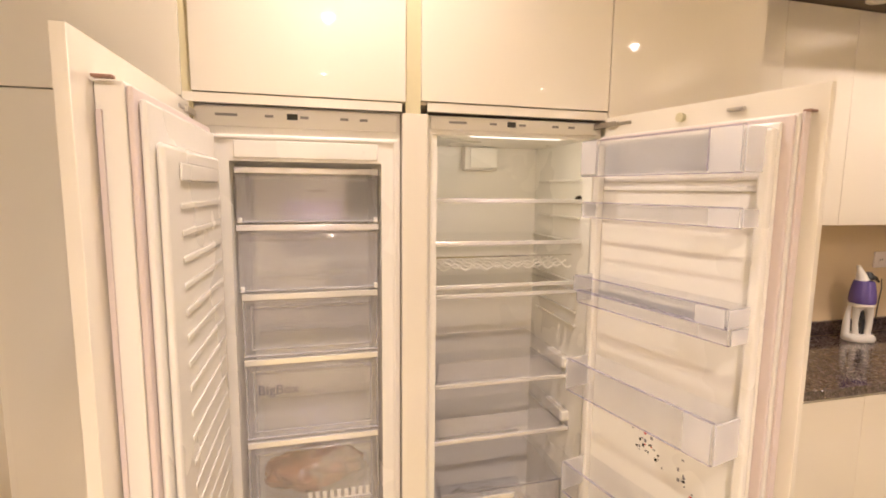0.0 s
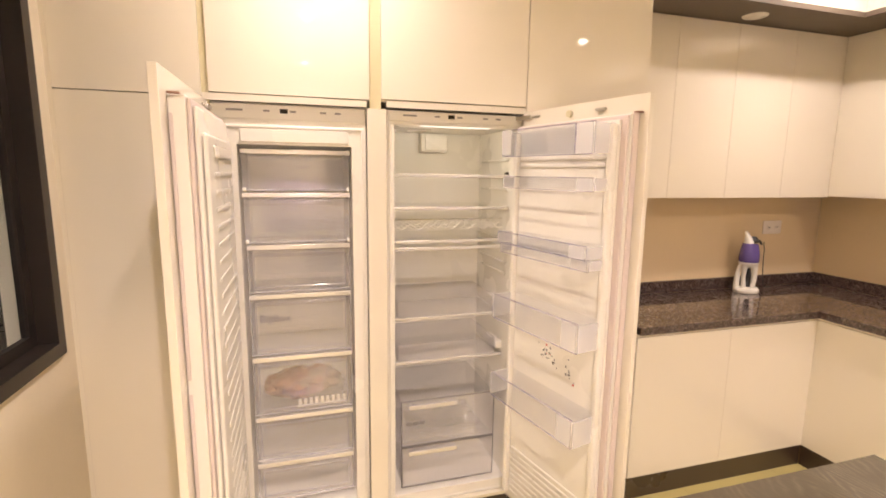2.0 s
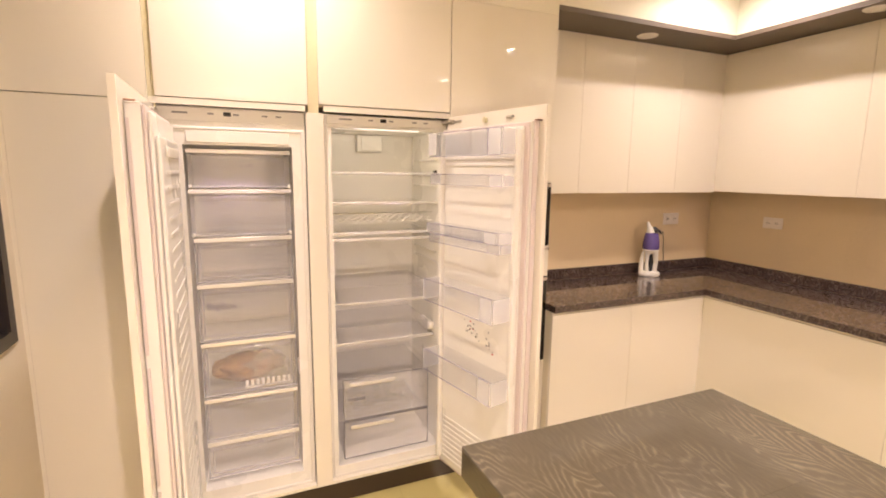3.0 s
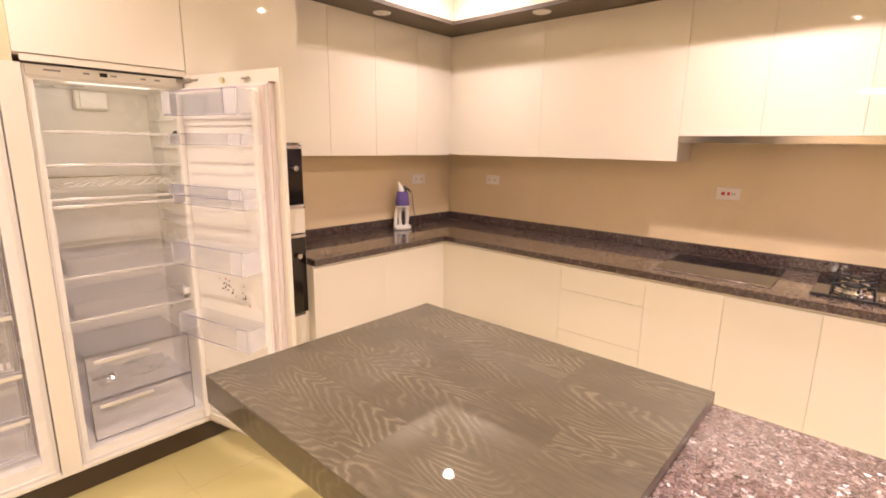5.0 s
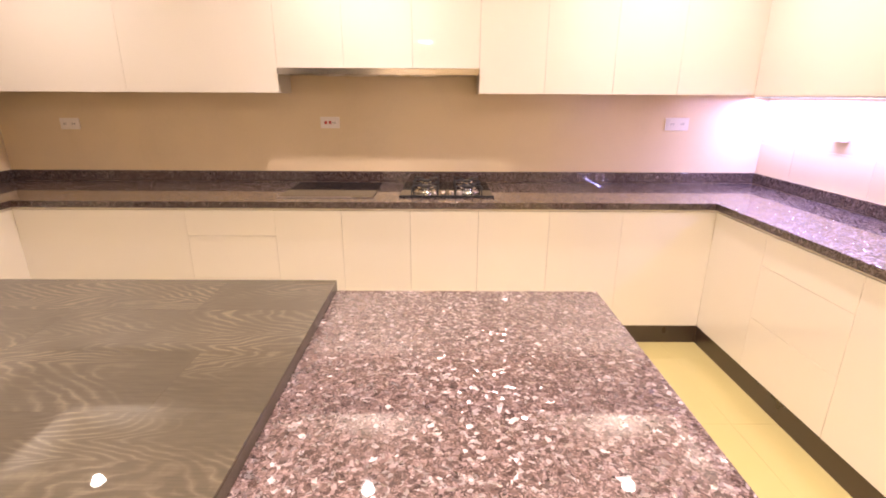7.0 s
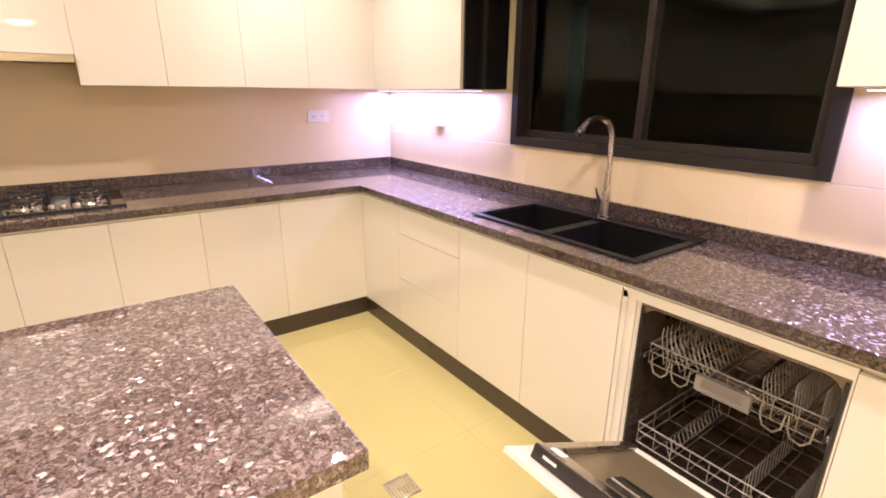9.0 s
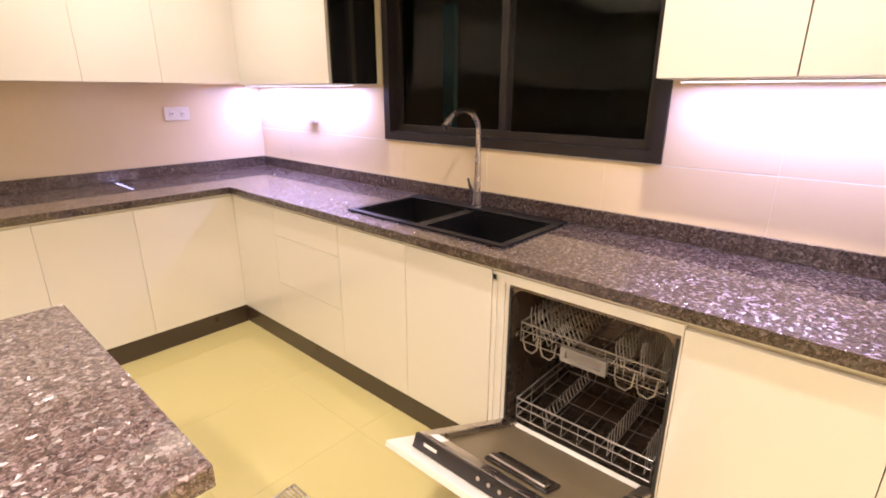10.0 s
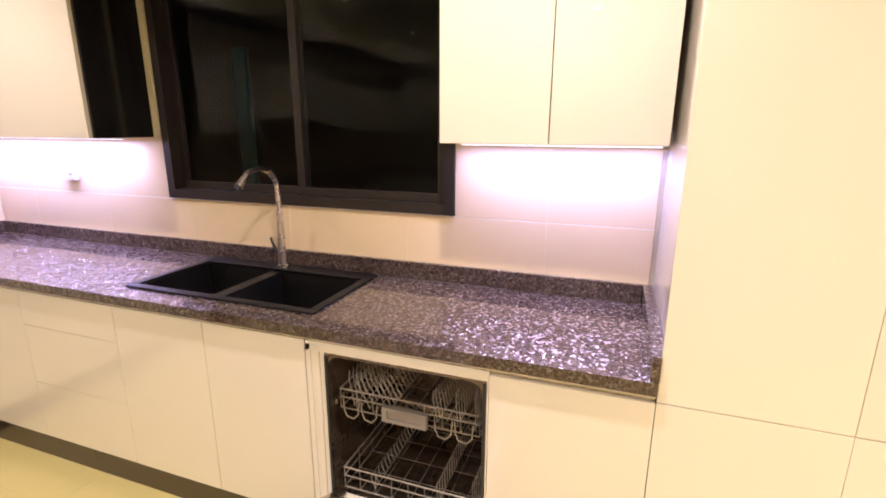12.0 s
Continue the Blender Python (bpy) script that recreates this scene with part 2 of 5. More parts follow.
CREAM = lacquer("cream_gloss_lacquer", (0.82, 0.765, 0.655))
CARCASS = paint("cream_melamine", (0.74, 0.67, 0.52), (0.45, 0.6))
GAP = paint("yellowish_filler_strip", (0.62, 0.56, 0.36), (0.4, 0.55))
WHITE_PL = vary(mat("white_plastic", (0.80, 0.77, 0.71), 0.35), (0.80, 0.77, 0.71), 0.02, 2, 50, (0.3, 0.4))
LINER = vary(mat("white_fridge_liner", (0.84, 0.81, 0.75), 0.28), (0.84, 0.81, 0.75), 0.02, 2, 40, (0.24, 0.34))
GRANITE = granite_material("brown_flecked_granite", 1.08, -0.04, 1.1, 0.93, 0.88)
# same granite recipe as the island's, at about 0.4 of its tone
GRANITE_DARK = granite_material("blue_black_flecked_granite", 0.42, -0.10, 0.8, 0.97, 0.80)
WOOD = wood_material()
PLINTH = vary(mat("brown_plinth", (0.048, 0.030, 0.019), 0.35, coat=0.35, coat_rough=0.1), (0.048, 0.030, 0.019), 0.15, 3, 80, (0.25, 0.4))
WALL_TILE = tile_material("beige_wall_tile", (0.75, 0.60, 0.38), (0.16, 0.24), 0.03, 0.03)
GROUT = paint("pale_grout", (0.82, 0.78, 0.70), (0.7, 0.85))
FLOOR_TILE = tile_material("yellow_cream_floor_tile", (0.545, 0.465, 0.195), (0.12, 0.20), 0.03, 0.03, 1.6)
FLOOR_GROUT = paint("tan_floor_grout", (0.50, 0.41, 0.18), (0.7, 0.85))
WALL_PAINT = paint("cream_wall_paint", (0.78, 0.70, 0.55), (0.55, 0.7))
CEIL_PAINT = paint("white_ceiling_paint", (0.82, 0.78, 0.66), (0.6, 0.75))
SOFFIT_BROWN = paint("brown_soffit", (0.13, 0.10, 0.075), (0.45, 0.6))
FRAME_DARK = vary(mat("dark_bronze_aluminium", (0.026, 0.020, 0.017), 0.40, 0.2), (0.026, 0.020, 0.017), 0.15, 4, 120, (0.32, 0.45))
BLACK_GLOSS = vary(mat("black_gloss_panel", (0.008, 0.008, 0.008), 0.1), (0.008, 0.008, 0.008), 0.1, 3, 60)
WINDOW_GLASS = glass("window_glass", (0.9, 0.95, 0.95))
STEEL = vary(mat("brushed_steel", (0.62, 0.56, 0.50), 0.28, 1.0), (0.62, 0.56, 0.50), 0.08, 8, 200, (0.22, 0.36))
CHROME = mat("chrome", (0.75, 0.73, 0.70), 0.08, 1.0)
BRASSY = vary(mat("shiny_trim_strip", (0.86, 0.84, 0.81), 0.18, 0.4), (0.86, 0.84, 0.81), 0.06, 9, 160, (0.14, 0.24))
BLACK_GLASS = vary(mat("black_hob_glass", (0.012, 0.011, 0.011), 0.06), (0.012, 0.011, 0.011), 0.1, 3, 90)
IRON = vary(mat("black_cast_iron", (0.02, 0.02, 0.02), 0.5), (0.02, 0.02, 0.02), 0.2, 20, 200)
SINK_BLACK = vary(mat("matt_black_composite", (0.006, 0.0055, 0.0055), 0.42, spec=0.35), (0.006, 0.0055, 0.0055), 0.2, 20, 300, (0.36, 0.5))
DRAWER_CLEAR = clear_plastic("clear_drawer_plastic", (0.997, 0.99, 0.985), 0.05, 0.05, 0.11)
SHELF_CLEAR = clear_plastic("clear_shelf_glass", (0.99, 0.99, 0.985), 0.06, 0.02, 0.0)
BIN_CLEAR = clear_plastic("clear_bin_plastic", (0.985, 0.985, 0.99), 0.06, 0.05, 0.015)
BIN_EDGE = clear_plastic("lilac_bin_edge", (0.70, 0.67, 0.80), 0.10, 0.08, 0.20)
BIN_FROST = clear_plastic("frosted_bin_plastic", (0.98, 0.975, 0.985), 0.03, 0.2, 0.35)
CAP_BROWN = paint("reddish_brown_cap", (0.30, 0.17, 0.12), (0.5, 0.6))
PINK_SEAL = vary(mat("pinkish_door_seal", (0.68, 0.59, 0.56), 0.55), (0.68, 0.59, 0.56), 0.06, 5, 80)
LAMP_GLOW = emitter("warm_lamp_glow", (1.0, 0.88, 0.70), 110)
SHADE_GLOW = emitter("glowing_shade", (1.0, 0.86, 0.72), 22)
LED_GLOW = emitter("cool_led_glow", (0.85, 0.82, 1.0), 4)
SOCKET_WHITE = vary(mat("socket_plate_plastic", (0.80, 0.73, 0.66), 0.35), (0.80, 0.73, 0.66), 0.02, 3, 50)


# ---- mesh helpers
def box(bm, x0, x1, y0, y1, z0, z1, bevel=0.0, seg=2):
    vs = bmesh.ops.create_cube(bm, size=1, matrix=Matrix.LocRotScale(((x0 + x1) / 2, (y0 + y1) / 2, (z0 + z1) / 2), None, (abs(x1 - x0), abs(y1 - y0), abs(z1 - z0))))["verts"]
    if bevel > 0:
        edges = list({e for v in vs for e in v.link_edges})
        bmesh.ops.bevel(bm, geom=edges, offset=bevel, segments=seg, affect="EDGES", profile=0.5)
    return bm


def cyl(bm, a, b, r0, r1=None, seg=16, caps=True):
    a, b = Vector(a), Vector(b)
    d = b - a
    m = Matrix.Translation((a + b) / 2) @ d.to_track_quat("Z", "Y").to_matrix().to_4x4()
    bmesh.ops.create_cone(bm, cap_ends=caps, segments=seg, radius1=r0, radius2=r0 if r1 is None else r1, depth=d.length, matrix=m)
    return bm


def rod(bm, pts, r, seg=8):
    """A round wire through the points."""
    for a, b in zip(pts, pts[1:]):
        cyl(bm, a, b, r, seg=seg)
    for q in pts[1:-1]:
        bmesh.ops.create_uvsphere(bm, u_segments=seg, v_segments=max(4, seg // 2), radius=r, matrix=Matrix.Translation(q))
    return bm


def tube(bm, pts, radii, seg=16):
    """A smooth swept tube with a radius at each point."""
    rings = []
    up = Vector((1, 0, 0))
    for i, q in enumerate(pts):
        d = (Vector(pts[min(i + 1, len(pts) - 1)]) - Vector(pts[max(i - 1, 0)])).normalized()
        side = d.cross(up)
        side = side.normalized() if side.length > 1e-4 else Vector((0, 1, 0))
        other = side.cross(d).normalized()
        rings.append([bm.verts.new(Vector(q) + radii[i] * (math.cos(k * 2 * math.pi / seg) * side + math.sin(k * 2 * math.pi / seg) * other)) for k in range(seg)])
    for r, s in zip(rings, rings[1:]):
        for k in range(seg):
            bm.faces.new((r[k], r[(k + 1) % seg], s[(k + 1) % seg], s[k]))
    bm.faces.new(rings[0][::-1])
    bm.faces.new(rings[-1])
    bmesh.ops.recalc_face_normals(bm, faces=bm.faces)
    return bm


def lathe(bm, profile, centre=(0, 0, 0), seg=32):
    """A turned shape from (radius, height) pairs."""
    c = Vector(centre)
    rings = [[bm.verts.new(c + Vector((r * math.cos(k * 2 * math.pi / seg), r * math.sin(k * 2 * math.pi / seg), z))) for k in range(seg)] for r, z in profile]
    for r, s in zip(rings, rings[1:]):
        for k in range(seg):
            bm.faces.new((r[k], r[(k + 1) % seg], s[(k + 1) % seg], s[k]))
    bm.faces.new(rings[0][::-1])
    bm.faces.new(rings[-1])
    bmesh.ops.recalc_face_normals(bm, faces=bm.faces)
    return bm


def cup(bm, o, c, axis, side):
    """A thick-walled box o = (x0, x1, y0, y1, z0, z1) with a cavity c, open on one side (0 low, 1 high) of an axis."""
    o, c = list(o), list(c)
    c[2 * axis + side] = o[2 * axis + side]

    def corners(b):
        return {(i, j, k): bm.verts.new((b[i], b[2 + j], b[4 + k])) for i in (0, 1) for j in (0, 1) for k in (0, 1)}
    vo, vc = corners(o), corners(c)
    for ax in range(3):
        u, v = [a for a in range(3) if a != ax]
        for sd in (0, 1):
            loop = []
            for p, q in ((0, 0), (1, 0), (1, 1), (0, 1)):
                key = [0, 0, 0]
                key[ax], key[u], key[v] = sd, p, q
                loop.append(tuple(key))
            if ax == axis and sd == side:
                for a, b in zip(loop, loop[1:] + loop[:1]):
                    bm.faces.new((vo[a], vo[b], vc[b], vc[a]))
            else:
                bm.faces.new([vo[k] for k in loop])
                bm.faces.new([vc[k] for k in loop])
    bmesh.ops.recalc_face_normals(bm, faces=bm.faces)
    return bm


def link(name, bm, material, smooth=True):
    me = bpy.data.meshes.new(name)
    bm.to_mesh(me)
    bm.free()
    me.materials.append(material)
    if smooth:
        me.set_sharp_from_angle(angle=radians(35))
        me.polygons.foreach_set("use_smooth", [q.area < 0.0025 for q in me.polygons])
    return new(name, me)


def part(name, bm, material, parent, label=""):
    ob = link(name, bm, material)
    ob.parent = parent
    ob.matrix_parent_inverse = Matrix.Identity(4)
    if label:
        ob["label"] = label
    return ob


def thing(name, label, category, at=(0, 0, 0), group="", kind=""):
    e = new(name)
    e.empty_display_size = 0.1
    e.location = at
    return tagged(e, label, category, group, kind)


def solid(name, bm, material, label, category, group="", kind=""):
    return tagged(link(name, bm, material), label, category, group, kind)


def bx(x0, x1, y0, y1, z0, z1, bevel=0.0, seg=2):
    return box(bmesh.new(), x0, x1, y0, y1, z0, z1, bevel, seg)


def structure(name, bm, material, label):
    return solid(name, bm, material, label, "structure", kind="structure")

# ---- plan, in metres
EAST, SOUTH, NORTH, WEST = 3.49, -3.372, 1.869, -0.62
FRIDGE_Y, EAST_UP, SOUTH_UP, NORTH_UP = 1.383, 3.223, -3.098, 1.648
EAST_C, SOUTH_C, NORTH_C, TOP = 2.786, -2.735, 1.30, 0.90
DOOR_BOTTOM, DOOR_TOP = 0.118, 0.845
FAR_WEST, ALCOVE_Y = -7.6, -0.45

# ---- setting
floor = structure("floor", bx(FAR_WEST - 0.1, EAST + 0.12, SOUTH - 0.12, NORTH + 0.12, -0.12, -0.0012), FLOOR_GROUT, "tan grouted bed under the cream floor tiles")
structure("ceiling", bx(FAR_WEST - 0.1, EAST + 0.12, SOUTH - 0.12, NORTH + 0.12, CEIL_Z, CEIL_Z + 0.1), CEIL_PAINT, "plain off-white painted ceiling with downlights")
structure("wall_east", bx(EAST + 0.008, EAST + 0.12, SOUTH - 0.12, NORTH + 0.12, 0, CEIL_Z), WALL_PAINT, "cream wall behind the beige splashback tiles")
structure("wall_north", bx(WEST - 0.15, EAST + 0.008, NORTH + 0.008, NORTH + 0.12, 0, CEIL_Z), WALL_PAINT, "cream wall behind the tall cabinets")
WX0, WX1, WZ0, WZ1 = 0.528, 2.080, 1.187, 2.40
bm = bmesh.new()
box(bm, FAR_WEST, WX0, SOUTH - 0.12, SOUTH - 0.008, 0, CEIL_Z)
box(bm, WX1, EAST + 0.008, SOUTH - 0.12, SOUTH - 0.008, 0, CEIL_Z)
box(bm, WX0, WX1, SOUTH - 0.12, SOUTH - 0.008, 0, WZ0)
box(bm, WX0, WX1, SOUTH - 0.12, SOUTH - 0.008, WZ1, CEIL_Z)
structure("wall_south", bm, WALL_PAINT, "cream wall with the kitchen window opening")
VY0, VY1, VZ0, VZ1 = -0.25, 1.30, 1.005, 2.25
bm = bmesh.new()
box(bm, WEST - 0.15, WEST, ALCOVE_Y, VY0, 0, CEIL_Z)
box(bm, WEST - 0.15, WEST, VY1, NORTH + 0.008, 0, CEIL_Z)
box(bm, WEST - 0.15, WEST, VY0, VY1, 0, VZ0)
box(bm, WEST - 0.15, WEST, VY0, VY1, VZ1, CEIL_Z)
structure("wall_west", bm, WALL_PAINT, "cream painted wall with a dark window")
structure("wall_alcove", bx(FAR_WEST, WEST - 0.15, ALCOVE_Y, ALCOVE_Y + 0.12, 0, CEIL_Z), WALL_PAINT, "plain cream wall closing the room")
structure("wall_far_west", bx(FAR_WEST - 0.1, FAR_WEST, SOUTH - 0.12, NORTH + 0.12, 0, CEIL_Z), WALL_PAINT, "plain cream wall closing the room")

# lowered brown soffit over the wall cabinets, with a white upstand to the ceiling
FX, FN, FS = 2.94, 1.383, -2.80
bm = bmesh.new()
box(bm, FX, EAST, SOUTH, NORTH, SOFFIT_Z, SOFFIT_Z + 0.025)
box(bm, 1.657, FX, FN, NORTH, SOFFIT_Z, SOFFIT_Z + 0.025)
box(bm, -0.24, FX, SOUTH, FS, SOFFIT_Z, SOFFIT_Z + 0.025)
structure("trim_soffit", bm, SOFFIT_BROWN, "dark brown soffit band over the wall cabinets")
bm = bmesh.new()
box(bm, FX + 0.004, FX + 0.04, FS, FN, SOFFIT_Z + 0.026, CEIL_Z)
box(bm, 1.657, FX + 0.04, FN + 0.004, FN + 0.04, SOFFIT_Z + 0.026, CEIL_Z)
box(bm, WEST, 1.657, FN + 0.004, FN + 0.04, 2.39, CEIL_Z)
box(bm, -0.24, FX + 0.04, FS - 0.04, FS - 0.004, SOFFIT_Z + 0.026, CEIL_Z)
box(bm, -1.7, -0.24, FS - 0.04, FS - 0.004, 2.39, CEIL_Z)
structure("trim_upstand", bm, CEIL_PAINT, "white upstand between soffit and ceiling")


def downlight(x, y, z, soffit):
    d = thing("downlight", "round white downlight in the brown soffit, switched off" if soffit else "round recessed downlight with white rim, switched on, the two westmost added unseen", "lamp", (x, y, z), "recessed downlights")
    bm = lathe(bmesh.new(), [(0.041, -0.001), (0.043, -0.005), (0.053, -0.006), (0.059, -0.003), (0.060, 0.0), (0.041, 0.0)], seg=28)
    part("rim", bm, WHITE_PL, d)
    bm = lathe(bmesh.new(), [(0.001, -0.012), (0.018, -0.0105), (0.030, -0.006), (0.0405, -0.0015), (0.0405, -0.0005), (0.001, -0.0005)], seg=24)
    part("lens", bm, WHITE_PL if soffit else LAMP_GLOW, d, "white lens" if soffit else "glowing warm lens")


# the fixtures at x -4.45 are added too, out of view
for px, py in CEILING_AND_FILL_SPOTS:
    downlight(px, py, CEIL_Z, False)
for px, py in SOFFIT_SPOTS:
    downlight(px, py, SOFFIT_Z, True)
far = thing("ceiling_lamp", "round glowing ceiling lamp in the adjoining room", "lamp", (-6.6, -0.75, CEIL_Z))
part("base", lathe(bmesh.new(), [(0.24, -0.012), (0.25, -0.008), (0.25, 0.0), (0.001, 0.0)], seg=32), WHITE_PL, far)
part("shade", lathe(bmesh.new(), [(0.001, -0.085), (0.10, -0.080), (0.19, -0.055), (0.235, -0.0125), (0.001, -0.0125)], seg=32), SHADE_GLOW, far, "glowing round shade")

# brown plinths
PL = 0.006
bm = bmesh.new()
box(bm, EAST_C + 0.021 + PL, EAST_C + 0.036 + PL, SOUTH_C - 0.02 - PL, NORTH_C + 0.02 + PL, 0.0, DOOR_BOTTOM - 0.002)
structure("plinth_east", bm, PLINTH, "dark brown plinth under the base cabinets")
bm = bx(-1.68, EAST_C + 0.021 + PL, SOUTH_C - 0.036 - PL, SOUTH_C - 0.021 - PL, 0.0, DOOR_BOTTOM - 0.002)
structure("plinth_south", bm, PLINTH, "dark brown plinth under the base cabinets")
bm = bx(1.657, EAST_C + 0.02 + PL, NORTH_C + 0.021 + PL, NORTH_C + 0.036 + PL, 0.0, DOOR_BOTTOM - 0.002)
structure("plinth_north", bm, PLINTH, "dark brown plinth under the base cabinets")
structure("plinth_tall", bx(WEST + 0.005, 1.655, FRIDGE_Y + 0.03, FRIDGE_Y + 0.045, 0.0, DOOR_BOTTOM - 0.004), PLINTH, "dark brown plinth under the tall cabinets")


# ---- cabinets: facing is the way that the doors look
def facing_box(facing, front, a0, a1, depth0, depth1, z0, z1, bevel=0.0):
    """A box given by its run along the wall and its depth behind the door plane."""
    if facing == "west":
        return bx(front + depth0, front + depth1, a0, a1, z0, z1, bevel)
    if facing == "north":
        return bx(a0, a1, front - depth1, front - depth0, z0, z1, bevel)
    return bx(a0, a1, front + depth0, front + depth1, z0, z1, bevel)


def cabinet(name, label, facing, front, a0, a1, depth, z0, z1, fronts, group, front_name="door", gap=0.0008):
    a0, a1 = min(a0, a1), max(a0, a1)
    c = thing(name, label, "cabinet", (0, 0, 0), group)
    part("body", facing_box(facing, front, a0 + 0.0005, a1 - 0.0005, 0.0205, depth, z0, z1), CARCASS, c)
    for f0, f1, b0, b1 in fronts:
        part(front_name, facing_box(facing, front, a0 + f0 * (a1 - a0) - 0.0004, a0 + f1 * (a1 - a0) + 0.0004, 0.0, 0.0185, b0 + gap, b1 - gap, 0.0012), CREAM, c)
    return c


BASE_L = "cream gloss handleless base cabinet under the granite worktop"
UP_L = "cream gloss handleless wall cabinet with closed flat door"
TALL_L = "tall cream gloss cabinet with closed flat doors"
FE, FS_, FN_ = EAST_C + 0.021, SOUTH_C - 0.019, NORTH_C + 0.02
CB = 0.858
# east run
cabinet("base_cabinet", "wide cream gloss corner base cabinet with blank front", "west", FE, 0.332, FN_, 0.66, DOOR_BOTTOM, CB, [(0, 1, DOOR_BOTTOM, DOOR_TOP)], "base cabinets")
cabinet("drawer_cabinet", "cream gloss base cabinet with three closed drawers", "west", FE, -0.186, 0.330, 0.66, DOOR_BOTTOM, CB, [(0, 1, DOOR_BOTTOM, 0.424), (0, 1, 0.424, 0.690), (0, 1, 0.690, DOOR_TOP)], "base cabinets", "drawer_front")
for y1, y0 in ((-0.188, -0.575), (-0.577, -0.975), (-0.977, -1.372), (-1.374, -1.786), (-1.788, -2.212), (-2.214, FS_)):
    cabinet("base_cabinet", BASE_L, "west", FE, y0, y1, 0.66, DOOR_BOTTOM, CB, [(0, 1, DOOR_BOTTOM, DOOR_TOP)], "base cabinets")
# south run
cabinet("base_cabinet", "cream gloss corner base cabinet with blank front", "north", FS_, 2.345, FE - 0.001, 0.60, DOOR_BOTTOM, CB, [(0, 1, DOOR_BOTTOM, DOOR_TOP)], "base cabinets")
cabinet("drawer_cabinet", "cream gloss base cabinet with three closed drawers", "north", FS_, 1.769, 2.343, 0.60, DOOR_BOTTOM, CB, [(0, 1, DOOR_BOTTOM, 0.402), (0, 1, 0.402, 0.684), (0, 1, 0.684, DOOR_TOP)], "base cabinets", "drawer_front")
sink_cab = thing("sink_cabinet", "cream gloss base cabinet with two doors under the black sink", "cabinet", group="base cabinets")
bm = bmesh.new()
box(bm, 0.858, 0.874, SOUTH_C - 0.60, FS_ - 0.0205, DOOR_BOTTOM, CB)
box(bm, 1.752, 1.768, SOUTH_C - 0.60, FS_ - 0.0205, DOOR_BOTTOM, CB)
box(bm, 0.874, 1.752, SOUTH_C - 0.60, FS_ - 0.0205, DOOR_BOTTOM, DOOR_BOTTOM + 0.016)
part("body", bm, CARCASS, sink_cab)
for a, b in ((0.858, 1.305), (1.305, 1.7675)):
    part("door", bx(a + 0.0015, b - 0.0015, FS_ - 0.0185, FS_, DOOR_BOTTOM, DOOR_TOP, 0.0012), CREAM, sink_cab)
cabinet("base_cabinet", BASE_L, "north", FS_, -0.239, 0.212, 0.60, DOOR_BOTTOM, CB, [(0, 1, DOOR_BOTTOM, 0.832)], "base cabinets")
for x1, x0, over in ((-0.268, -0.672, 0.026 / 0.404), (-0.674, -1.18, 0), (-1.182, -1.68, 0)):
    tall = cabinet("tall_cabinet", TALL_L, "north", FS_, x0, x1, 0.61, DOOR_BOTTOM, 2.389, [(0, 1 + over, DOOR_BOTTOM, 0.8355), (0, 1 + over, 0.8365, 2.387)], "tall cabinets")
    if over:
        part("side_panel", bx(x1, -0.2535, FS_ - 0.60, FS_ - 0.0205, DOOR_BOTTOM, 2.387), CREAM, tall, "cream gloss side panel")
# north run
for x0, x1 in ((1.658, 2.22), (2.222, FE + 0.02)):
    cabinet("base_cabinet", BASE_L, "south", FN_, x0, x1, 0.54, DOOR_BOTTOM, CB, [(0, 1, DOOR_BOTTOM, DOOR_TOP)], "base cabinets")
# cream rails that close the runs above the doors
structure("trim_rail_east", bx(FE + 0.003, FE + 0.018, FS_ - 0.02, FN_ + 0.02, DOOR_TOP + 0.001, 0.8605), CREAM, "cream rail between doors and worktop")
structure("trim_rail_south", bx(-0.239, FE + 0.003, FS_ - 0.018, FS_ - 0.003, DOOR_TOP + 0.001, 0.8605), CREAM, "cream rail between doors and worktop")
structure("trim_rail_north", bx(1.658, FE + 0.003, FN_ + 0.003, FN_ + 0.018, DOOR_TOP + 0.001, 0.8605), CREAM, "cream rail between doors and worktop")

# wall cabinets
UE, US, UN = 1.493, 1.488, 1.486
for y1, y0 in ((NORTH_UP, 0.79), (0.788, -0.150)):
    cabinet("wall_cabinet", "wide cream gloss wall cabinet with closed flat door", "west", EAST_UP, y0, y1, 0.262, UE, 2.413, [(0, 1, UE, 2.411)], "wall cabinets")
for y1, y0 in ((-0.152, -0.556), (-0.558, -0.977), (-0.979, -1.386)):
    cabinet("wall_cabinet", "short cream gloss wall cabinet above the cooker hood", "west", EAST_UP, y0, y1, 0.262, 1.66, 2.413, [(0, 1, 1.640, 2.411)], "wall cabinets")
for y1, y0 in ((-1.388, -1.790), (-1.792, -2.212), (-2.214, -2.615), (-2.617, SOUTH_UP)):
    cabinet("wall_cabinet", UP_L, "west", EAST_UP, y0, y1, 0.262, UE, 2.413, [(0, 1, UE, 2.411)], "wall cabinets")
for x0, x1 in ((1.660, 2.04), (2.042, 2.43), (2.432, 2.84), (2.842, EAST_UP)):
    cabinet("wall_cabinet", UP_L, "south", NORTH_UP, x0, x1, 0.216, UN, 2.413, [(0, 1, UN, 2.411)], "wall cabinets")
left_up = cabinet("wall_cabinet", "cream gloss wall cabinet with a black gloss end panel", "north", SOUTH_UP, 2.226, EAST_UP, 0.27, US, 2.413, [(0, 1, US, 2.411)], "wall cabinets")
part("end_panel", bx(2.212, 2.2258, SOUTH_UP - 0.268, SOUTH_UP - 0.0205, US, 2.411), BLACK_GLOSS, left_up, "black gloss end panel")
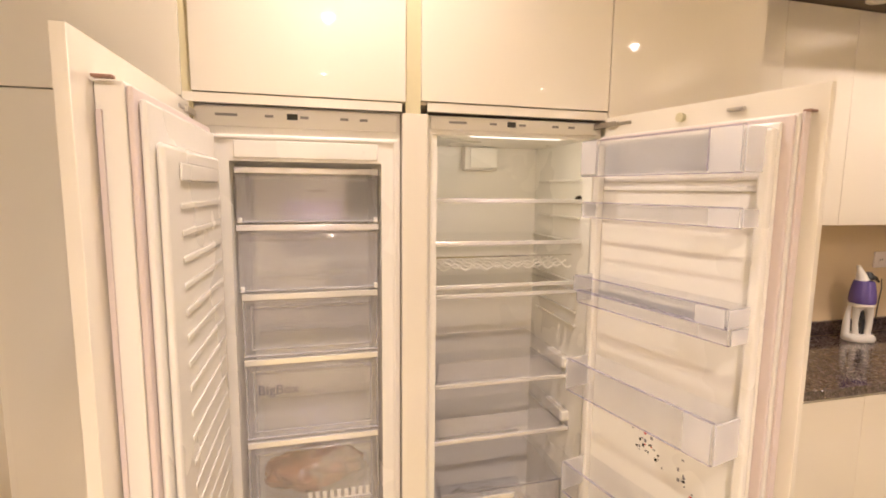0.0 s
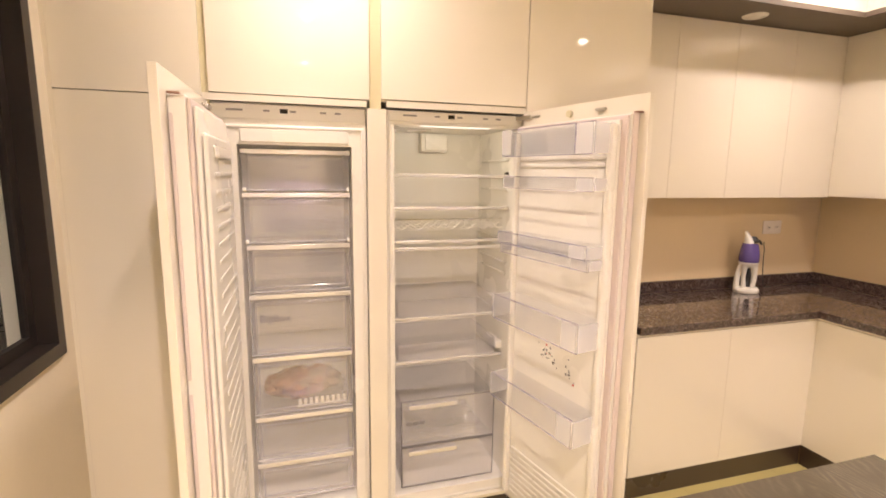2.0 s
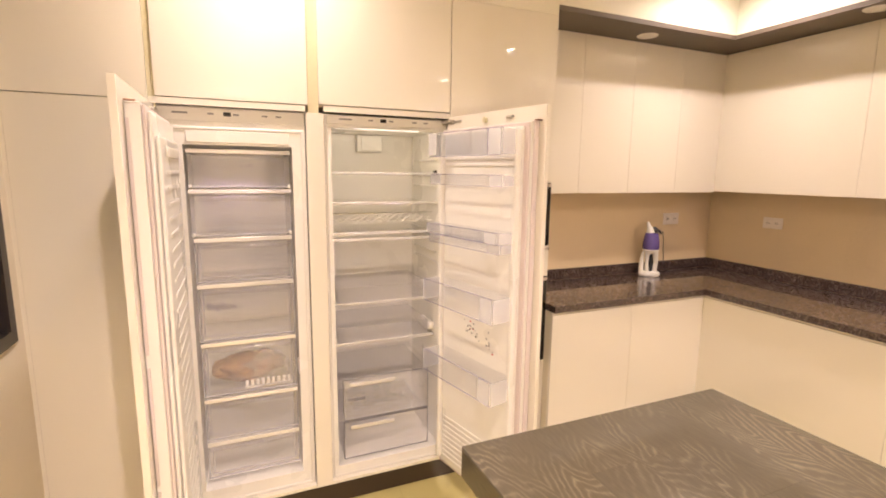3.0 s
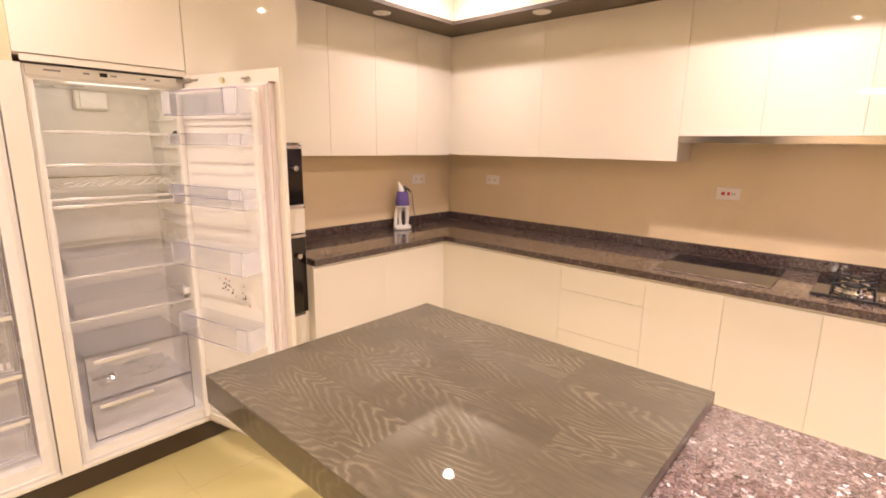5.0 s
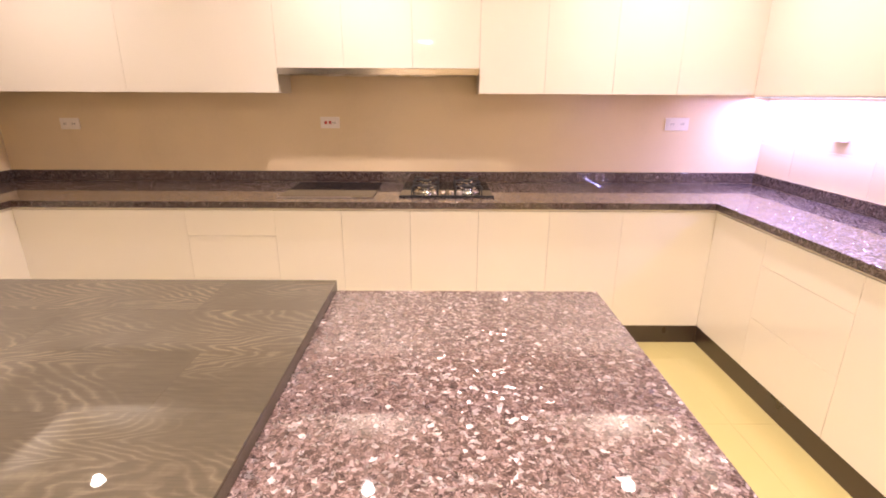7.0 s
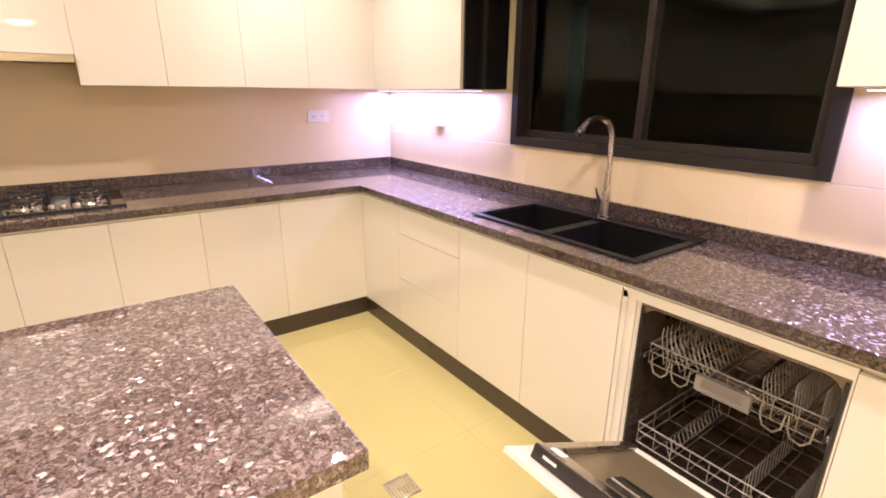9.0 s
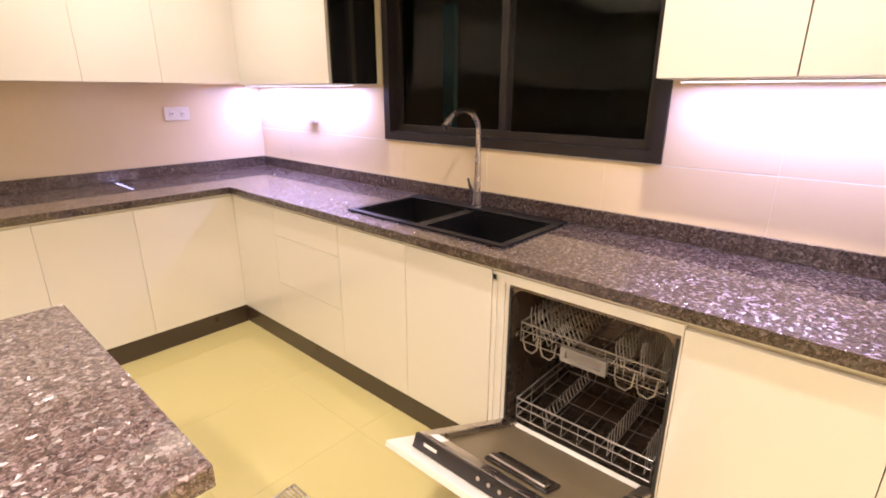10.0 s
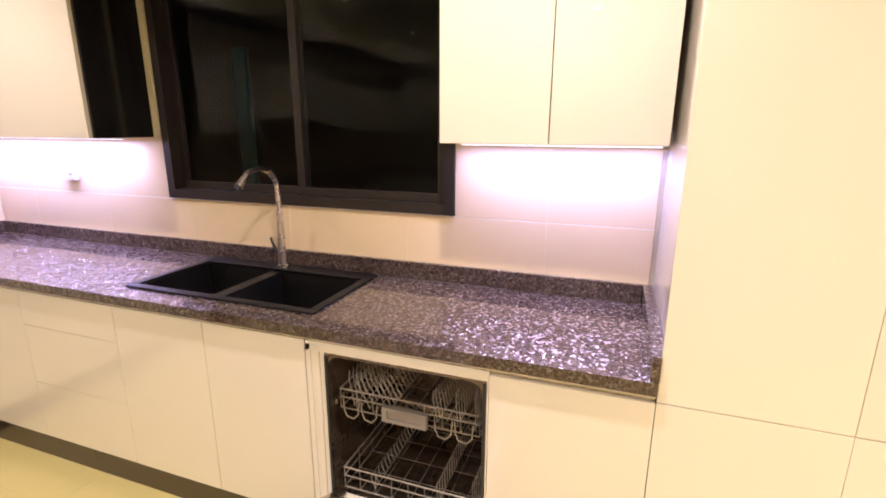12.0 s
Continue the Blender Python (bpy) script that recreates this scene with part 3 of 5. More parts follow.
for x0, x1 in ((0.126, 0.496), (-0.232, 0.122)):
    cabinet("wall_cabinet", "cream gloss wall cabinet beside the window, lit underneath", "north", SOUTH_UP, x0, x1, 0.27, US, 2.413, [(0, 1, US, 2.411)], "wall cabinets")
structure("trim_window_jamb", bx(2.083, 2.119, SOUTH - 0.006, SOUTH + 0.022, 1.49, 2.41, 0.001), GAP, "yellowish filler strip beside the window")
structure("trim_black_filler", bx(2.120, 2.2115, SOUTH - 0.006, SOUTH + 0.018, 1.49, 2.41, 0.001), BLACK_GLOSS, "black gloss filler beside the window")

# tall block round the fridges
cabinet("tall_cabinet", "tall cream gloss cabinet beside the open freezer", "south", FRIDGE_Y, -0.604, -0.170, 0.48, DOOR_BOTTOM, 2.389, [(0, 1, DOOR_BOTTOM, 1.858), (0, 1, 1.860, 2.387)], "tall cabinets")
structure("trim_stile_left", bx(-0.169, -0.146, FRIDGE_Y + 0.008, FRIDGE_Y + 0.03, 1.80, 2.387), GAP, "yellowish recessed filler strip")
structure("trim_stile_middle", bx(0.413, 0.457, FRIDGE_Y + 0.010, FRIDGE_Y + 0.03, 1.845, 2.387), GAP, "yellowish recessed filler strip")
structure("trim_stile_low", bx(0.402, 0.476, FRIDGE_Y - 0.001, FRIDGE_Y + 0.48, DOOR_BOTTOM, 1.844, 0.001), CREAM, "cream stile between freezer and fridge")
structure("trim_stile_wall", bx(WEST, -0.606, FRIDGE_Y + 0.004, FRIDGE_Y + 0.03, 0.0, 2.387), CREAM, "cream filler strip against the wall")
cabinet("wall_cabinet", "cream gloss cabinet above the open freezer", "south", FRIDGE_Y, -0.146, 0.412, 0.48, 1.872, 2.389, [(0, 1, 1.874, 2.387)], "wall cabinets")
cabinet("wall_cabinet", "cream gloss cabinet above the open fridge", "south", FRIDGE_Y, 0.458, 1.064, 0.48, 1.872, 2.389, [(0, 1, 1.880, 2.387)], "wall cabinets")
structure("trim_pelmet", bx(-0.168, 0.401, FRIDGE_Y + 0.002, FRIDGE_Y + 0.02, 1.848, 1.872), CREAM, "cream rail over the freezer")
structure("trim_pelmet_fridge", bx(0.477, 1.064, FRIDGE_Y + 0.002, FRIDGE_Y + 0.02, 1.852, 1.876), CREAM, "cream rail over the fridge")
oven_col = thing("oven_cabinet", "tall cream gloss cabinet with two built-in black ovens", "cabinet", group="tall cabinets")
bm = bmesh.new()
box(bm, 1.085, 1.637, FRIDGE_Y + 0.46, FRIDGE_Y + 0.48, DOOR_BOTTOM, 2.389)
box(bm, 1.067, 1.085, FRIDGE_Y + 0.02, FRIDGE_Y + 0.48, DOOR_BOTTOM, 2.389)
box(bm, 1.637, 1.655, FRIDGE_Y + 0.001, FRIDGE_Y + 0.48, DOOR_BOTTOM, 2.389)
for z in (0.54, 1.045, 1.560, 2.371):
    box(bm, 1.085, 1.637, FRIDGE_Y + 0.02, FRIDGE_Y + 0.48, z, z + 0.016)
part("body", bm, CREAM, oven_col)
part("drawer_front", bx(1.068, 1.636, FRIDGE_Y, FRIDGE_Y + 0.0185, DOOR_BOTTOM, 0.556, 0.0012), CREAM, oven_col)
part("door", bx(1.068, 1.654, FRIDGE_Y - 0.0005, FRIDGE_Y + 0.018, 1.566, 2.387, 0.0012), CREAM, oven_col)

# ---- granite worktop with upstands
worktop = thing("worktop", "dark brown flecked polished granite worktop running round three walls", "worktop")
SX0, SX1, SY0, SY1 = 0.870, 1.775, -3.330, -2.832
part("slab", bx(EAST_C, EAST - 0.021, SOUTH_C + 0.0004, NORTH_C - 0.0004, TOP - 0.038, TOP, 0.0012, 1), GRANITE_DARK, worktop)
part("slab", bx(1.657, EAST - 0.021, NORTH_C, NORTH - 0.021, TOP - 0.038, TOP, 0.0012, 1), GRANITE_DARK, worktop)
bm = bmesh.new()
xs, ys = (-0.239, SX0 + 0.03, SX1 - 0.03, EAST - 0.021), (SOUTH + 0.021, SY0 + 0.03, SY1 - 0.03, SOUTH_C)
top_v = [[bm.verts.new((x, y, TOP)) for y in ys] for x in xs]
for i in range(3):
    for j in range(3):
        if (i, j) != (1, 1):
            bm.faces.new((top_v[i][j], top_v[i + 1][j], top_v[i + 1][j + 1], top_v[i][j + 1]))
low_v = [[bm.verts.new((x, y, TOP - 0.038)) for y in ys] for x in xs]
for i in range(3):
    for j in range(3):
        if (i, j) != (1, 1):
            bm.faces.new((low_v[i][j], low_v[i][j + 1], low_v[i + 1][j + 1], low_v[i + 1][j]))
ring = [(0, 0), (1, 0), (2, 0), (3, 0), (3, 1), (3, 2), (3, 3), (2, 3), (1, 3), (0, 3), (0, 2), (0, 1)]
hole = [(1, 1), (1, 2), (2, 2), (2, 1)]
for loop in (ring, hole):
    for (i, j), (k, l) in zip(loop, loop[1:] + loop[:1]):
        bm.faces.new((top_v[i][j], low_v[i][j], low_v[k][l], top_v[k][l]))
bmesh.ops.recalc_face_normals(bm, faces=bm.faces)
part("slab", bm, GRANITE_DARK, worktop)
UPZ = 0.973
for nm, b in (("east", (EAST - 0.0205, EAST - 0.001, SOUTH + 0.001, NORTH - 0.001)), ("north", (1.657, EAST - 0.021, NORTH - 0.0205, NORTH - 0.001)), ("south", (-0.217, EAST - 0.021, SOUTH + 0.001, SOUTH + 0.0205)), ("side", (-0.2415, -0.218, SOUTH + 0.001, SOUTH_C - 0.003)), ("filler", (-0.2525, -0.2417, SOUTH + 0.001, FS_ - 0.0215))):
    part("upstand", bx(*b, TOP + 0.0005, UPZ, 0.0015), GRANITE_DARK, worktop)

# ---- island
island = thing("kitchen_island", "white kitchen island with granite end and raised wood top", "kitchen island")
IX0, IX1, IYW, IYM, IYS = 0.598, 1.479, 0.231, -0.833, -1.647
part("granite_top", bx(IX0 - 0.012, IX1, IYS, IYM + 0.02, TOP - 0.042, TOP, 0.004), GRANITE, island, "polished brown flecked granite slab")
part("body", bx(IX0 + 0.04, IX1 - 0.03, IYS + 0.03, -0.35, 0.10, TOP - 0.043, 0.002), CREAM, island, "cream gloss island body")
part("plinth", bx(IX0 + 0.09, IX1 - 0.08, IYS + 0.08, -0.40, 0.0, 0.10), PLINTH, island)
board = [IX0 + 0.001 + k * (IX1 - IX0) / 4 for k in range(5)]
slab = part("wood_top", bx(IX0, IX1, IYM, IYW, 0.850, 0.9290, 0.003), WOOD, island, "dark grey olive varnished wood top")
cuts = [[-0.35], [-0.62, 0.02], [-0.18], [-0.50]]
for k in range(4):
    ys = [IYM + 0.0005] + cuts[k] + [IYW - 0.0005]
    for ya, yb in zip(ys, ys[1:]):
        part("board", bx(board[k] + (0.0001 if k else 0), board[k + 1] - 0.0001, ya + 0.0001, yb - 0.0001, 0.9291, 0.9325, 0.0002, 1), WOOD, slab)


# ---- windows
def window(name, label, facing, plane, a0, a1, z0, z1, split, depth=0.09):
    w = thing(name, label, "window", kind="structure")

    def b(p0, p1, q0, q1, r0, r1, bev=0.002):
        return bx(p0, p1, plane - q1, plane - q0, r0, r1, bev) if facing == "north" else bx(plane - q1, plane - q0, p0, p1, r0, r1, bev)
    fw = 0.045
    bm = bmesh.new()
    for p0, p1, r0, r1 in ((a0, a1, z0, z0 + fw), (a0, a1, z1 - fw, z1), (a0, a0 + fw, z0 + fw, z1 - fw), (a1 - fw, a1, z0 + fw, z1 - fw)):
        o = b(p0, p1, -0.012, depth, r0, r1, 0)
        me = bpy.data.meshes.new("tmp")
        o.to_mesh(me)
        o.free()
        bm.from_mesh(me)
        bpy.data.meshes.remove(me)
    part("window_frame", bm, FRAME_DARK, w)
    for i, (s0, s1) in enumerate(((a0 + fw + 0.0005, split + 0.02), (split - 0.02, a1 - fw - 0.0005))):
        q = 0.020 + 0.026 * i
        sw = 0.038
        bm = bmesh.new()
        for p0, p1, r0, r1 in ((s0, s1, z0 + fw + 0.001, z0 + fw + sw), (s0, s1, z1 - fw - sw, z1 - fw - 0.001), (s0, s0 + sw, z0 + fw + sw, z1 - fw - sw), (s1 - sw, s1, z0 + fw + sw, z1 - fw - sw)):
            o = b(p0, p1, q, q + 0.022, r0, r1, 0)
            me = bpy.data.meshes.new("tmp")
            o.to_mesh(me)
            o.free()
            bm.from_mesh(me)
            bpy.data.meshes.remove(me)
        sash = part("sash", bm, FRAME_DARK, w)
        pane = part("pane", b(s0 + sw - 0.004, s1 - sw + 0.004, q + 0.008, q + 0.013, z0 + fw + sw - 0.004, z1 - fw - sw + 0.004, 0), WINDOW_GLASS, sash, "dark night-time window glass")
        pane.visible_shadow = False
    return w


window("window_1", "wide dark-framed sliding window above the sink, night outside", "north", SOUTH, WX0, WX1, WZ0, WZ1, 1.285)
window("window_2", "dark-framed sliding window in the cream wall", "west_wall", WEST, VY0, VY1, VZ0, VZ1, 0.5)

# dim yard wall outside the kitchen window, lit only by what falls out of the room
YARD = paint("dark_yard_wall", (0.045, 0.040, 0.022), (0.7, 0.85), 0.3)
TEAL = paint("pale_teal_door", (0.12, 0.36, 0.42), (0.5, 0.65), 0.15)
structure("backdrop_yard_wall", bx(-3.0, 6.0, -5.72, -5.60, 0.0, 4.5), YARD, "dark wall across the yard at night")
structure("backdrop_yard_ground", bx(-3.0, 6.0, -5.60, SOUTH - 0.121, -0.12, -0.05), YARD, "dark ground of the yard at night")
structure("door_yard", bx(3.40, 3.56, -5.60, -5.55, -0.05, 2.3, 0.004), TEAL, "narrow pale teal door jamb across the yard")

# ---- niche backs and sides round the appliances
structure("trim_niche", bx(-0.168, 1.064, FRIDGE_Y + 0.485, NORTH, DOOR_BOTTOM, 1.86), CARCASS, "cream panel behind the fridges")
structure("trim_niche_floor", bx(-0.168, 1.064, FRIDGE_Y + 0.004, FRIDGE_Y + 0.48, DOOR_BOTTOM - 0.003, DOOR_BOTTOM + 0.012), CREAM, "cream board under the fridges")


def hollow(bm, x0, x1, y0, y1, z0, z1, ix0, ix1, iz0, iz1, iy):
    """A casing open at the front y0, with a cavity that reaches back to iy."""
    return cup(bm, (x0, x1, y0, y1, z0, z1), (ix0, ix1, y0, iy, iz0, iz1), 1, 0)


def tray(bm, x0, x1, y0, y1, z0, z1, t=0.004, front=True, back_drop=0.0):
    """An open tray with thin walls; y0 is the front."""
    return cup(bm, (x0, x1, y0, y1, z0, z1), (x0 + t, x1 - t, y0 + t, y1 - t, z0 + t, z1), 2, 1)


def rim_frame(bm, x0, x1, y, z0, z1, w=0.006, d=0.006):
    """A raised border on a drawer's front."""
    rings = [[bm.verts.new(p) for p in ((x0 + i, yy, z0 + i), (x1 - i, yy, z0 + i), (x1 - i, yy, z1 - i), (x0 + i, yy, z1 - i))] for i, yy in ((0, y), (0, y - d * 0.6), (w * 0.3, y - d), (w * 0.7, y - d), (w, y - d * 0.6), (w, y))]
    for r, q in zip(rings, rings[1:] + rings[:1]):
        for k in range(4):
            bm.faces.new((r[k], r[(k + 1) % 4], q[(k + 1) % 4], q[k]))
    bmesh.ops.recalc_face_normals(bm, faces=bm.faces)
    return bm


LAMP_SOFT = emitter("fridge_lamp_glow", (1.0, 0.93, 0.86), 1.6)
GREYBAR = vary(mat("grey_print", (0.25, 0.24, 0.24), 0.5), (0.25, 0.24, 0.24), 0.05)
DARKBAR = vary(mat("dark_display", (0.022, 0.017, 0.014), 0.2), (0.022, 0.017, 0.014), 0.05)
DRAWER_LIP = clear_plastic("clear_lip_plastic", (0.985, 0.98, 0.985), 0.07, 0.06, 0.04)
DRAWER_EDGE = clear_plastic("drawer_edge_plastic", (0.86, 0.84, 0.84), 0.10, 0.08, 0.30)


def control_panel(parent, x0, x1, y, z0, z1, display_x):
    p = part("control_panel", bx(x0, x1, y - 0.006, y, z0, z1, 0.002), WHITE_PL, parent, "white control panel with small display")
    zc = z0 + 0.6 * (z1 - z0)
    w = x1 - x0
    part("display", bx(display_x - 0.014, display_x + 0.014, y - 0.0075, y - 0.006, zc - 0.008, zc + 0.008), DARKBAR, p, "small dark display")
    for f in (0.10, 0.33, 0.44, 0.50, 0.70, 0.80):
        part("marking", bx(x0 + f * w, x0 + f * w + (0.055 if f == 0.10 else 0.022), y - 0.0068, y - 0.006, zc - 0.004, zc + 0.003), GREYBAR, p)
    return p


# ---- built-in freezer
FZ = thing("built_in_freezer", "white built-in freezer standing open with clear drawers", "freezer")
FY = FRIDGE_Y + 0.028
bm = hollow(bmesh.new(), -0.158, 0.399, FY, FRIDGE_Y + 0.475, DOOR_BOTTOM + 0.012, 1.846, -0.068, 0.345, 0.205, 1.700, FRIDGE_Y + 0.43)
part("casing", bm, LINER, FZ)
bm = bmesh.new()
rim_frame(bm, -0.150, 0.392, FY - 0.0005, DOOR_BOTTOM + 0.02, 1.77, 0.012, 0.005)
part("rim", bm, WHITE_PL, FZ, "white raised front rim")
control_panel(FZ, -0.150, 0.392, FY, 1.790, 1.842, 0.10)
part("flap", bx(-0.055, 0.333, FY - 0.006, FY - 0.0005, 1.708, 1.756, 0.003), LINER, FZ, "white blank strip above the drawers")
LETTER_GREY = mat("grey_lettering", (0.22, 0.21, 0.23), 0.4)
tops = [1.688, 1.525, 1.323, 1.126, 0.868, 0.614, 0.411]
bottoms = [1.531, 1.330, 1.133, 0.876, 0.622, 0.420, 0.238]
DY = FRIDGE_Y + 0.075
for i, (z1, z0) in enumerate(zip(tops, bottoms)):
    inset = 0.0 if i < 2 else 0.008
    a0, a1 = -0.060 + inset, 0.338 - inset * 0.5
    if i < 2:
        # flap compartments with a shelf under them
        d = part("drawer", tray(bmesh.new(), a0, a1, DY, FRIDGE_Y + 0.41, z0, z1 - 0.03, 0.004, False), DRAWER_CLEAR, FZ, "clear plastic freezer shelf tray")
        part("clear_front", bx(a0, a1, DY - 0.006, DY - 0.002, z0 + 0.004, z1 - 0.022, 0.001, 1), DRAWER_CLEAR, d, "clear plastic flap")
        for sx in (a0 + 0.004, a1 - 0.012):
            part("hinge_pin", bx(sx, sx + 0.010, DY - 0.012, DY + 0.004, z0 - 0.004, z0 + 0.012, 0.002), WHITE_PL, d)
        part("front_edge", bx(a0, a1, DY - 0.009, DY - 0.003, z0 - 0.002, z0 + 0.004, 0.001, 1), DRAWER_EDGE, d)
        part("mesh_vent", bx(a0 + 0.19, a0 + 0.25, DY + 0.05, DY + 0.052, z0 + 0.085, z0 + 0.093), GREYBAR, d) if i == 0 else None
    else:
        d = part("drawer", tray(bmesh.new(), a0, a1, DY, FRIDGE_Y + 0.41, z0, z1 - 0.012, 0.004), DRAWER_CLEAR, FZ, "clear plastic freezer drawer")
        bm = rim_frame(bmesh.new(), a0 - 0.003, a1 + 0.003, DY, z0 - 0.003, z1 - 0.018, 0.006, 0.007)
        part("front_edge", bm, DRAWER_EDGE, d, "greyish drawer edge")
        bm = bmesh.new()
        fz0, fz1 = z0 + 0.018, z1 - 0.040
        rim_frame(bm, a0 + 0.018, a1 - 0.018, DY - 0.001, fz0, fz1, 0.004, 0.003)
        part("pressed_border", bm, DRAWER_EDGE, d)
    part("front_lip", cyl(bmesh.new(), (a0 + 0.012, DY - 0.003, z1 - 0.040), (a1 - 0.012, DY - 0.003, z1 - 0.040), 0.011, seg=24), DRAWER_LIP, d, "rounded clear lip") if i else None
    part("trim_strip", bx(a0 - 0.002, a1 + 0.002, DY - 0.012, DY - 0.0005, z1 - 0.020, z1 - 0.002, 0.002), BRASSY, d, "shiny metallic grip strip")
    if i == 3:
        txt = bpy.data.curves.new("lettering", "FONT")
        txt.body, txt.size, txt.extrude = "BigBox", 0.042, 0.0003
        t_ob = new("tmp_text", txt)
        bpy.context.view_layer.update()
        me = bpy.data.meshes.new_from_object(t_ob)
        bpy.data.objects.remove(t_ob)
        me.materials.append(LETTER_GREY)
        ob = new("lettering", me)
        ob.matrix_basis = pose(a0 + 0.03, DY - 0.002, z0 + 0.135, 90, 0, 0)
        ob.parent = d
        ob["label"] = "grey lettering on the drawer"


# ---- frozen food in one drawer
def food_bag():
    bm = bmesh.new()
    bmesh.ops.create_icosphere(bm, subdivisions=4, radius=1.0)
    for v in bm.verts:
        n = noise.noise(v.co * 2.1) * 0.25 + noise.noise(v.co * 6.0) * 0.08
        v.co *= 1 + n
        v.co = Vector((v.co.x * 0.150 + 0.135, v.co.y * 0.085 + FRIDGE_Y + 0.178, v.co.z * 0.062 + 0.705))
        v.co.z = max(v.co.z, 0.6275)
    return bm


BROWN_FOOD = vary(mat("frozen_brown_food", (0.22, 0.09, 0.04), 0.3), (0.22, 0.09, 0.04), 0.45, 18, 90, (0.15, 0.4), 0.4, 40)
solid("food_bag", food_bag(), BROWN_FOOD, "brown frozen food in a plastic bag in a freezer drawer", "food")
bag = bmesh.new()
bmesh.ops.create_icosphere(bag, subdivisions=4, radius=1.0)
for v in bag.verts:
    n = noise.noise(v.co * 3.0 + Vector((5, 1, 2))) * 0.35
    v.co *= 1 + n
    v.co = Vector((v.co.x * 0.08 + 0.22, v.co.y * 0.018 + FRIDGE_Y + 0.098, max(v.co.z * 0.07 + 0.72, 0.6275)))
CRUMPLED = clear_plastic("crumpled_clear_bag", (0.97, 0.96, 0.95), 0.08, 0.1, 0.10)
solid("plastic_bag", bag, CRUMPLED, "crumpled clear plastic bag in a freezer drawer", "bag")
rack = thing("ice_rack", "small white slotted rack in a freezer drawer", "rack")
part("bar", bx(0.11, 0.315, DY + 0.008, DY + 0.013, 0.632, 0.640), WHITE_PL, rack)
for k in range(9):
    part("tooth", bx(0.115 + k * 0.0225, 0.127 + k * 0.0225, DY + 0.008, DY + 0.013, 0.640, 0.668, 0.001, 1), WHITE_PL, rack)

# ---- built-in fridge
FR = thing("built_in_fridge", "white built-in fridge standing open with glass shelves", "fridge")
IX_0, IX_1, IBACK = 0.512, 1.036, FRIDGE_Y + 0.455
bm = hollow(bmesh.new(), 0.482, 1.060, FY, FRIDGE_Y + 0.478, DOOR_BOTTOM + 0.012, 1.846, IX_0, IX_1, 0.185, 1.795, IBACK)
part("casing", bm, LINER, FR)
control_panel(FR, 0.490, 1.050, FY, 1.805, 1.843, 0.745)
bm = bmesh.new()
rim_frame(bm, 0.488, 1.054, FY - 0.0005, DOOR_BOTTOM + 0.016, 1.800, 0.010, 0.004)
part("rim", bm, WHITE_PL, FR, "white raised front rim")
part("lamp", bx(0.62, 0.92, 1.416, 1.428, 1.7885, 1.7945, 0.002), LAMP_SOFT, FR, "softly glowing lamp cover")
lamp_box = part("fan_cover", bx(0.715, 0.850, IBACK - 0.045, IBACK - 0.0005, 1.705, 1.795, 0.006), WHITE_PL, FR, "white square cover at the back")
part("inner_cover", bx(0.735, 0.846, IBACK - 0.052, IBACK - 0.0455, 1.712, 1.790, 0.003), LINER, lamp_box)
part("light_switch", cyl(bmesh.new(), (IX_1 - 0.0005, FRIDGE_Y + 0.10, 1.600), (IX_1 - 0.014, FRIDGE_Y + 0.10, 1.600), 0.014, 0.010), DARKBAR, FR, "small dark round switch")


def shelf(z, y0=FRIDGE_Y + 0.085, y1=IBACK - 0.012, rails=True):
    s = part("shelf", bx(IX_0 + 0.004, IX_1 - 0.004, y0, y1, z, z + 0.005), SHELF_CLEAR, FR, "clear glass shelf")
    part("front_edge", bx(IX_0 + 0.003, IX_1 - 0.003, y0 - 0.012, y0 - 0.0005, z - 0.005, z + 0.008, 0.002), BRASSY, s, "bright front trim")
    for xx in (IX_0, IX_1 - 0.012):
        part("rail", bx(xx, xx + 0.012, y0, y1, z - 0.008, z - 0.0005, 0.002), LINER, s)
    return s


for z in (1.592, 1.455, 1.313, 1.283):
    shelf(z)
for z in (1.66, 1.53, 1.20, 1.15):
    part("rail", bx(IX_1 - 0.010, IX_1 - 0.0003, FRIDGE_Y + 0.09, IBACK - 0.05, z, z + 0.008, 0.002), LINER, FR)
rack = part("bottle_rack", rod(bmesh.new(), [(IX_0 + 0.008, FRIDGE_Y + 0.13, 1.405), (IX_1 - 0.008, FRIDGE_Y + 0.13, 1.405)], 0.003), CHROME, FR, "wavy chrome bottle rack")
for k in range(7):
    yy = FRIDGE_Y + 0.12 + k * 0.035
    pts = [(IX_0 + 0.01 + j * 0.0125, yy, 1.372 + 0.011 * math.cos(j * math.pi / 3 + k * 2.0)) for j in range(41)]
    part("wire", rod(bmesh.new(), pts, 0.0030, 6), WHITE_PL, rack)
for z in (0.965, 0.765):
    s = shelf(z, FRIDGE_Y + 0.12)
    part("basket", tray(bmesh.new(), IX_0 + 0.03, IX_1 - 0.035, FRIDGE_Y + 0.11, IBACK - 0.02, z + 0.006, z + 0.085, 0.004, False), DRAWER_CLEAR, s, "shallow clear tray")
    part("side_rail", bx(IX_1 - 0.030, IX_1 - 0.0004, FRIDGE_Y + 0.11, FRIDGE_Y + 0.25, z + 0.03, z + 0.065, 0.004), LINER, s)
BDY = FRIDGE_Y + 0.055
part("shelf", bx(IX_0 + 0.02, IX_1 - 0.030, BDY + 0.01, IBACK - 0.01, 0.612, 0.618), SHELF_CLEAR, FR, "clear glass shelf above the drawers")
EDGE_DARK = vary(mat("grey_drawer_edge", (0.30, 0.29, 0.29), 0.3, 0.4), (0.30, 0.29, 0.29), 0.08, 6, 80)
